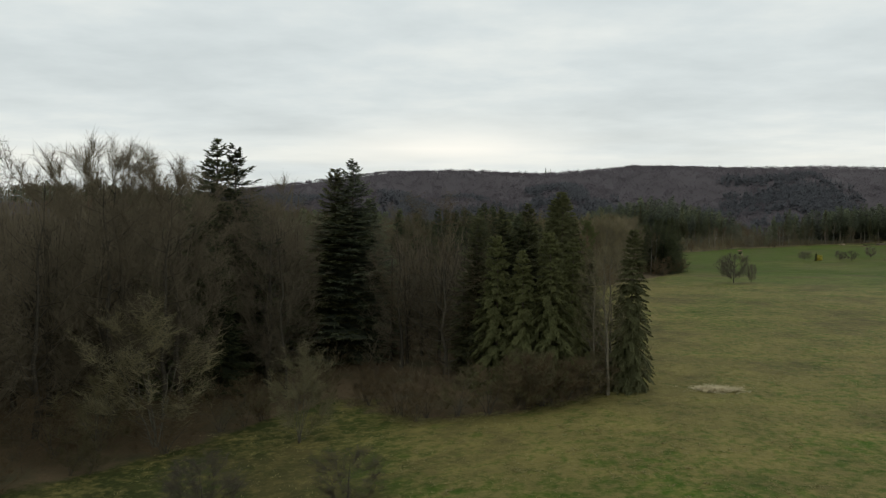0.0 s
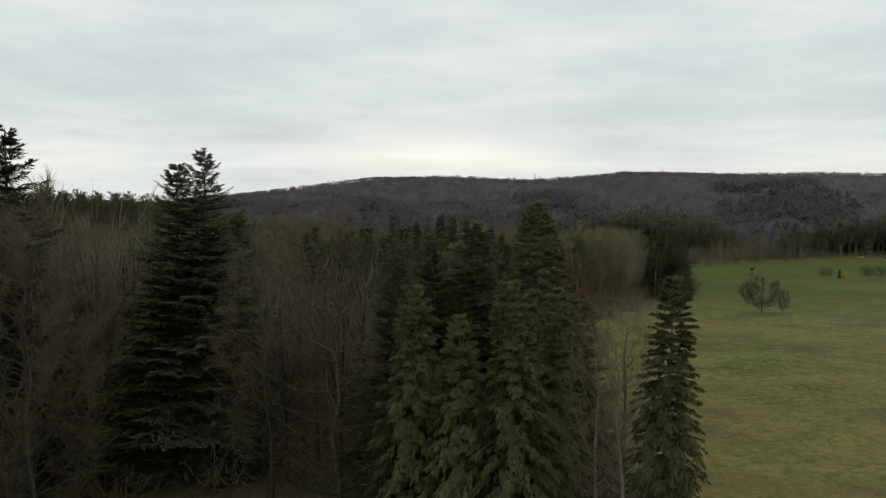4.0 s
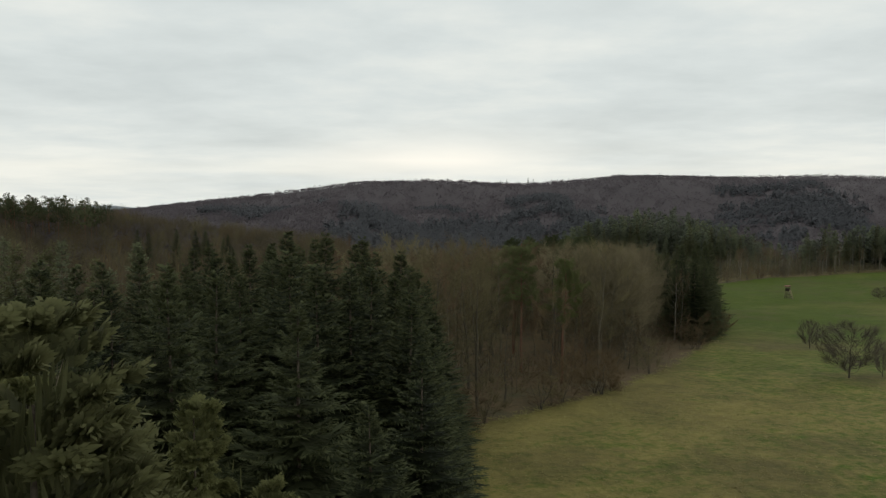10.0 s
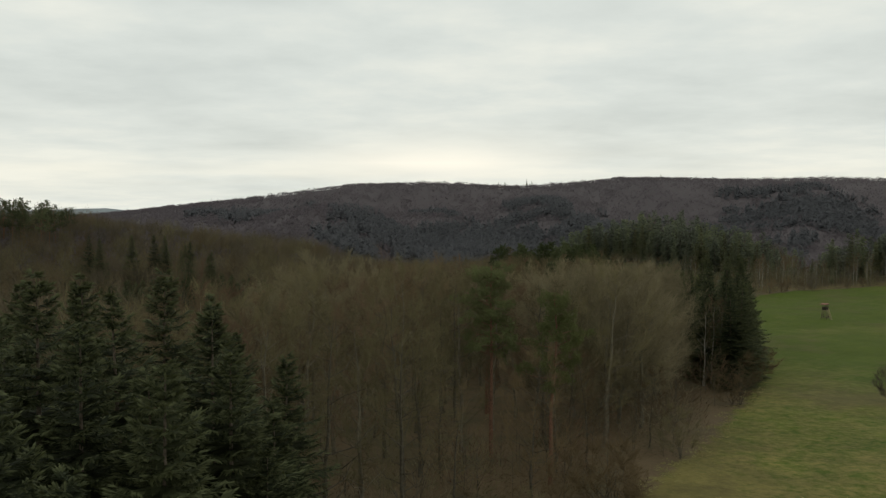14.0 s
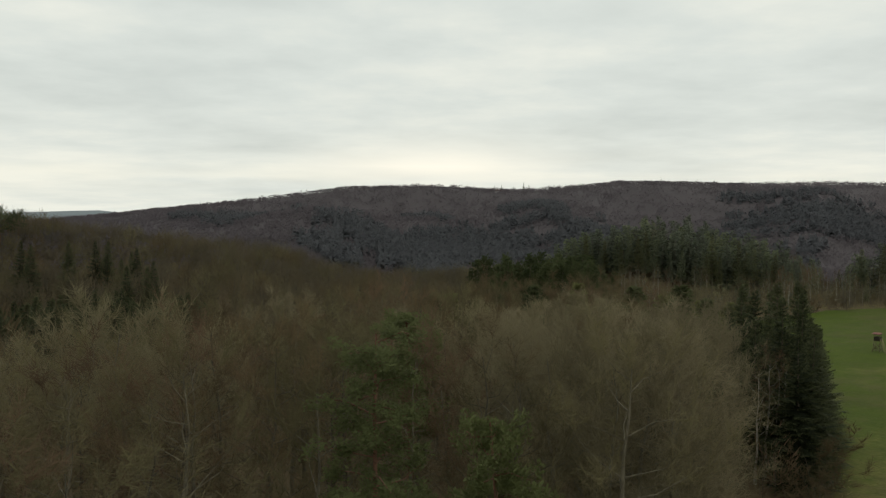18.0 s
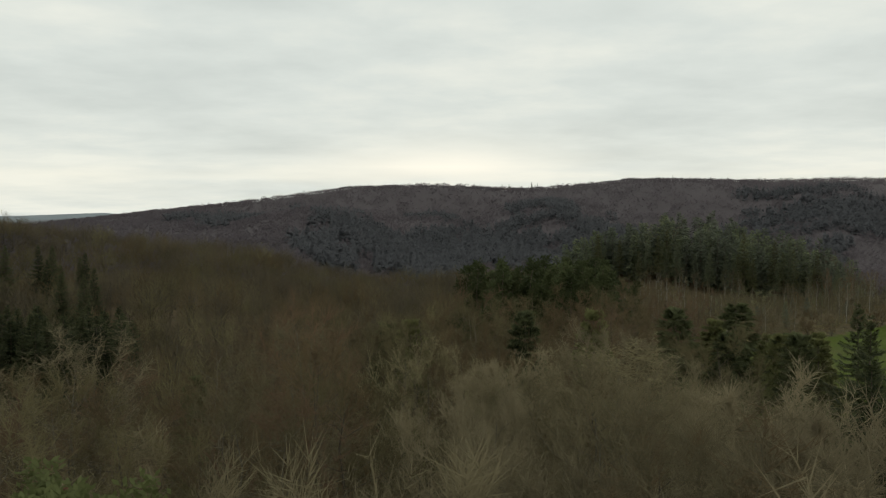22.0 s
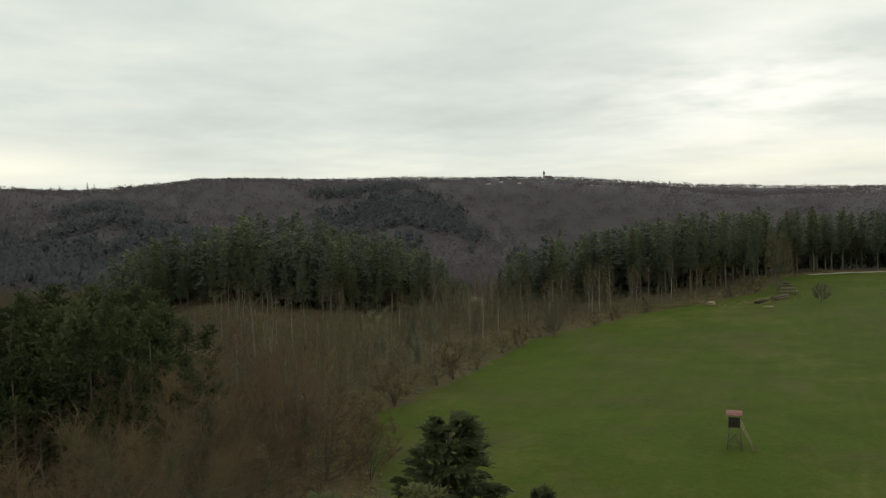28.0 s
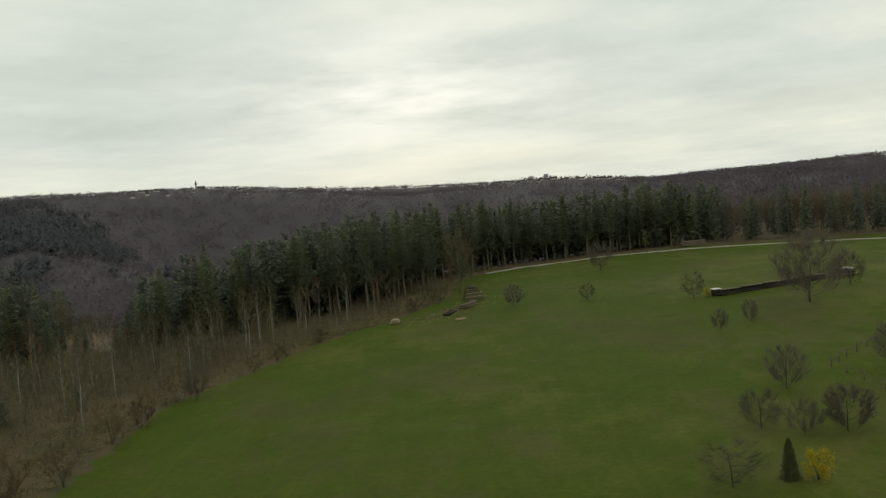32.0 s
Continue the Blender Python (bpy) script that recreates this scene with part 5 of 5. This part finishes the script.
log_stack("log_stack", 231.4, 324.5, -35, 2.6, 2, 5, "timber", "low stack of round logs beside the planks", .14)

# the timber rack at the wood's edge
e = tagged(new("timber_rack"), "stack of stacked beams and boards at the wood's edge", "timber rack")
e.matrix_basis = pose(211.3, 382.2, ground(211.3, 382.2), 0, 0, -32)
for k in range(4):
    part("upright", beam((-1.6 + 1.1 * k, -.7, -.2), (-1.6 + 1.1 * k, -.75, 2.6 - .25 * k), .07), "timber", e)
    part("upright", beam((-1.6 + 1.1 * k, .7, -.2), (-1.6 + 1.1 * k, .75, 2.9 - .25 * k), .07), "timber", e)
for k in range(6):
    part("board", box_shape((.2 - .12 * k, -.75 + .1 * (k % 3), .5 + .38 * k), (4.8 - .5 * k, .10, .16), .012), "timber_pale" if k % 2 else "timber", e)
    part("board", box_shape((.1 - .1 * k, .6, .4 + .4 * k), (4.6 - .45 * k, .12, .14), .012), "timber_dark", e)
part("roof", box_shape((-.8, 0, 2.75), (2.2, 1.9, .06), .01, pose(0, 0, 0, 6, 8, 0)), "timber_dark", e)
log_stack("log_stack", 205, 379.2, 10, 6.0, 2, 4, "timber", "logs lying on the grassy bank below the rack", .2)
log_stack("log_stack", 198, 378.5, 20, 5.0, 1, 3, "timber_dark", "dark logs lying along the grassy bank", .22)
e = tagged(new("stone_trough"), "pale concrete slab lying on the grass", "slab")
e.matrix_basis = pose(192.5, 372.2, ground(192.5, 372.2), 0, 0, -30)
part("slab", box_shape((0, 0, .14), (1.9, .6, .34), .06), "timber_pale", e)
log_stack("log_stack", 188.6, 383.7, 30, 2.5, 2, 4, "timber_pale", "short pale logs at the wood's edge", .2)
# log piles across the track
log_stack("log_pile", 307.4, 372, -48, 7.0, 4, 7, "timber", "pile of long logs beside the gravel track", .2)
log_stack("log_pile", 318.1, 354.1, -80, 8.0, 3, 8, "timber", "pile of grey logs beside the gravel track", .2)
log_stack("log_pile", 320.9, 344.1, -85, 6.0, 5, 6, "timber", "tall pile of logs beside the gravel track", .2)


def track():
    """The gravel track along the far edge, lying a hand over the grass."""
    way = [(252.1, 406.8), (267.3, 404.3), (284.5, 392.1), (297.9, 372.9), (306.4, 345.4), (311, 323.8), (316.8, 292.9), (325.1, 242.8)]
    fine_way = []
    for (a, b), (c, d) in zip(way, way[1:]):
        for k in range(10):
            fine_way.append((a + (c - a) * k / 10, b + (d - b) * k / 10))
    sh = Shape()
    for i, (x, y) in enumerate(fine_way[:-1]):
        dx, dy = fine_way[i + 1][0] - x, fine_way[i + 1][1] - y
        n = math.hypot(dx, dy)
        w = 1.25 + .2 * math.sin(i * 1.7)
        for s in (-1, -.5, .5, 1):
            px, py = x - dy / n * w * s, y + dx / n * w * s
            sh.v.append(Vector((px, py, ground(px, py) + (.16 if abs(s) < 1 else .02))))
        if i:
            k = 4 * i
            for j in range(3):
                sh.f += [(k + j, k + j - 4, k + j - 3), (k + j, k + j - 3, k + j + 1)]
    V, F = sh.arrays()
    tagged(new("track", mesh_of("track", V, F, "gravel", True)), "pale gravel farm track along the wood", "track", kind="structure")


track()
# trees and shrubs on the meadow
for x, y, h, w in ((70.5, 196.5, 6.8, 1.15), (75.0, 197.0, 4.4, .55), (79, 225, 4.5, .8), (210.6, 320, 10.5, 1.0), (252.8, 374.6, 6.5, .9), (204.3, 368.6, 3.8, 1.0), (210.6, 357.1, 3.0, 1.0), (213.1, 338.7, 4.5, .9), (195.9, 324.5, 3.0, .8), (190.1, 326.9, 2.8, .8), (225.3, 317, 5.5, .8), (137.9, 309.5, 3.3, 1.5), (152.2, 311.4, 3.4, 1.1), (153.4, 304.7, 3.8, 1.2), (151.3, 307.6, 3.0, 1.0), (164.3, 312.2, 4.2, 1.0), (174.9, 303.5, 4.5, 1.1), (183.5, 299.6, 4.2, 1.0), (194.2, 296.7, 5.5, 1.0), (142.3, 378.1, 5.5, .6)):
    plant("fruit", x, y, h, w)
plant("pine", 271.8, 371.1, 8.0, .9, 0, label="small round-headed pine beside the track")
stock("forsythia", "yellow_bush", 3, [lambda: bare_tree(R(130), 3, 1.1, 30, 6, 5, 0.01, "bark", "twig_brown", low=.05, stems=6, upright=.8, fork=.75, tl=.13, leaves=3, leaf_mat="blossom")],
      "bush in full bright yellow blossom", "bush", "yellow bushes")
plant("forsythia", 141.4, 304.5, 2.3, 1.0)
plant("forsythia", 214.8, 337.1, 1.7, 1.0)
plant("spruce_light", 140.9, 306.3, 3.0, 1.4, 0, label="small dark conifer behind the yellow bush")
stock("catkin", "willow_bush", 6, [lambda: bare_tree(R(140), 6, 2.0, 20, 6, 5, 0.012, "bark_pale", "willow", low=.15, stems=3, upright=1.0, fork=.8, tl=.1, leaves=2, leaf_mat="willow")],
      "willow pale with spring catkins in the young growth", "tree", "willows")
for x, y, h in ((117, 399.6, 6), (139, 450, 7), (163, 402, 5)):
    plant("catkin", x, y, h)
# loose trees before the forest front
for x, y, h in ((218.5, 390.5, 11), (224.3, 394.5, 13), (231, 399.4, 12), (196.1, 391.4, 8), (240.1, 402.6, 9), (310.6, 361.8, 9), (317.1, 334.8, 10), (318.2, 321.5, 8)):
    plant("bare", x, y, h, 1.2)


def fence():
    e = tagged(new("fence"), "weathered post and rail fence on the meadow", "fence")
    line = [(187.6, 306.6), (177.8, 309.1), (172.8, 309.7), (168.7, 305.9), (165.9, 303.6), (161.8, 299.3)]
    last = None
    g = random.Random(3)
    for (a, b), (c, d) in zip(line, line[1:]):
        n = max(1, int(math.hypot(c - a, d - b) / 2.4))
        for k in range(n):
            x, y = a + (c - a) * k / n, b + (d - b) * k / n
            z = ground(x, y)
            part("post", beam((x, y, z - .3), (x + g.uniform(-.06, .06), y, z + g.uniform(.9, 1.25)), .07), "timber", e)
            if last:
                part("rail", beam((*last[:2], last[2] + .75), (x, y, z + .75), .045), "timber", e)
            last = (x, y, z)
    return e


fence()

# a patch of raked hay, and the rough tussocks of the near meadow
def tufts(name, mat, count, region, size, label, seed, deepest=1.5):
    g = random.Random(seed)
    sh = Shape()
    for k in range(count):
        x, y = region(g)
        if into_wood(x, y) > deepest:
            continue
        z = ground(x, y) - .02
        h = size * g.uniform(.5, 1.3)
        for s in range(5):
            a = g.uniform(0, 6.28)
            o = Vector((math.cos(a), math.sin(a), 0))
            b = Vector((x, y, z)) + o * h * .25
            sh.sliver(b, b + o * h * g.uniform(.6, 1.4) + Vector((0, 0, h * g.uniform(.10, .45))), Vector((-o.y, o.x, 0)) * h * .13)
    V, F = sh.arrays()
    tagged(new(name, mesh_of(name, V, F, mat)), label, "grass", kind="stuff")


MAT["tuft_dry"] = material("dry_grass_blades", tree_colour((0.14, 0.13, 0.045), (0.34, 0.30, 0.14), scale=0.15), thin=0.45)
tufts("dry_tussocks", "tuft_dry", 24000, lambda g: (g.uniform(-25, 80), 40 + 150 * g.random() ** 1.3), .27, "dry tussocks of last year's grass on the meadow", 21)
tufts("hay_patch", "straw", 700, lambda g: (28.5 + g.gauss(0, 1.2), 82.6 + g.gauss(0, .6)), .45, "pale patch of raked hay lying on the meadow", 23)
tufts("edge_grass", "tuft_dry", 2600, lambda g: (lambda i, t: (EDGE[i][0] * (1 - t) + EDGE[i + 1][0] * t + g.uniform(-1.2, 1.2), EDGE[i][1] * (1 - t) + EDGE[i + 1][1] * t + g.uniform(-1.2, 1.2)))(g.randrange(4, 24), g.random()), .4, "strip of pale dead grass along the wood's edge", 24)


tufts("bank_grass", "tuft_dry", 900, lambda g: (201 + g.gauss(0, 5), 379.5 + g.gauss(0, 1.6)), .45, "brown dead grass on the bank below the timber rack", 25, 6)
tufts("scrub_grass", "tuft_dry", 5200, lambda g: (lambda i, t: (EDGE[i][0] * (1 - t) + EDGE[i + 1][0] * t - abs(g.gauss(0, 5)), EDGE[i][1] * (1 - t) + EDGE[i + 1][1] * t + abs(g.gauss(0, 5))))(g.randrange(22, 32), g.random()), .55, "pale dead grass and brambles along the young growth", 26, 26)
plant("spruce_mid", 215.5, 387.5, 12.5, .75, 0, label="slim dark spruce beside the timber rack")


# ---- the villages on the ridge ----
def house_proto(w, d, h, label):
    e = tagged(new("house"), label, "house", "ridge village")
    wall = part("wall", box_shape((0, 0, h / 2 - .5), (w, d, h + 1), .05), "plaster", e)
    sh = Shape()
    k = d * .62
    sh.v += [Vector(p) for p in ((-w * .54, -d * .56, h - .2), (w * .54, -d * .56, h - .2), (w * .54, d * .56, h - .2), (-w * .54, d * .56, h - .2), (-w * .54, 0, h + k), (w * .54, 0, h + k))]
    sh.f += [(0, 1, 5), (0, 5, 4), (2, 3, 4), (2, 4, 5), (0, 4, 3), (1, 2, 5), (0, 3, 2), (0, 2, 1)]
    part("roof", sh, "roof_tile", e)
    for j in (-.3, 0, .3):
        for s in (-1, 1):
            part("window", box_shape((w * j, s * d * .5, h * .55), (1.2, .12, 1.4), .02), "dark_opening", e)
    return e


def on_ridge(az, r):
    x, y = 60 + r * math.sin(radians(az)), 240 + r * math.cos(radians(az))
    return x, y, ground(x, y)


first = None
hg = random.Random(77)
for az0, az1, n, r0 in ((32, 46.5, 24, 1700), (54, 65, 36, 1720), (2.5, 5.5, 3, 1800)):
    for k in range(n):
        az = hg.uniform(az0, az1)
        x, y, z = on_ridge(az, r0 + hg.uniform(-470, -300))
        m = pose(x, y, z - .6, 0, 0, hg.uniform(-40, 40) - az) @ Matrix.Diagonal((hg.uniform(.35, .55), .42, hg.uniform(.36, .5), 1))
        if first is None:
            first = house_proto(12, 9, 6, "pale house with pitched roof in the ridge village")
            first.matrix_basis = m
        else:
            copy_thing(first, Matrix.Identity(4)).matrix_basis = m
x, y, z = on_ridge(36.3, 1610)
e = tagged(new("church"), "village church with slender pointed tower on the ridge", "church")
e.matrix_basis = pose(x, y, z, 0, 0, -37) @ Matrix.Diagonal((.7, .7, .75, 1))
part("tower", box_shape((0, 0, 9), (5, 5, 20), .1), "plaster", e)
sh = Shape()
sh.tube([Vector((0, 0, 18.8)), Vector((0, 0, 29))], [3.6, .05], 8)
part("spire", sh, "roof_tile", e)
part("nave", box_shape((12, 0, 4), (20, 9, 9), .1), "plaster", e)
sh = Shape()
sh.v += [Vector(p) for p in ((2, -5, 8.4), (22.5, -5, 8.4), (22.5, 5, 8.4), (2, 5, 8.4), (2, 0, 14), (22.5, 0, 14))]
sh.f += [(0, 1, 5), (0, 5, 4), (2, 3, 4), (2, 4, 5), (0, 4, 3), (1, 2, 5), (0, 3, 2), (0, 2, 1)]
part("roof", sh, "roof_tile", e)
for az, hh in ((58.6, 20), (59.6, 24), (60.2, 18)):
    x, y, z = on_ridge(az, 1630)
    e = tagged(new("apartment_block"), "pale apartment tower above the far village", "building", "ridge towers")
    e.matrix_basis = pose(x, y, z, 0, 0, -az) @ Matrix.Diagonal((.7, .7, .7, 1))
    part("wall", box_shape((0, 0, hh / 2 - 1), (12, 12, hh + 2), .1), "plaster", e)
    for s in range(int(hh / 3) - 1):
        for j in (-4, 0, 4):
            part("window", box_shape((j, -6, 3 + 3 * s), (2.2, .12, 1.5), .02), "dark_opening", e)
# single conifers standing out on the ridge
for az, r, h in ((6.0, 1500, 17), (6.4, 1505, 13), (3.9, 1510, 11), (4.4, 1515, 12), (15.8, 1560, 12), (36, 1600, 11)):
    x, y, z = on_ridge(az, r)
    plant("spruce_mid", x, y, h, 1.4, label="single dark conifer standing out on the ridge")
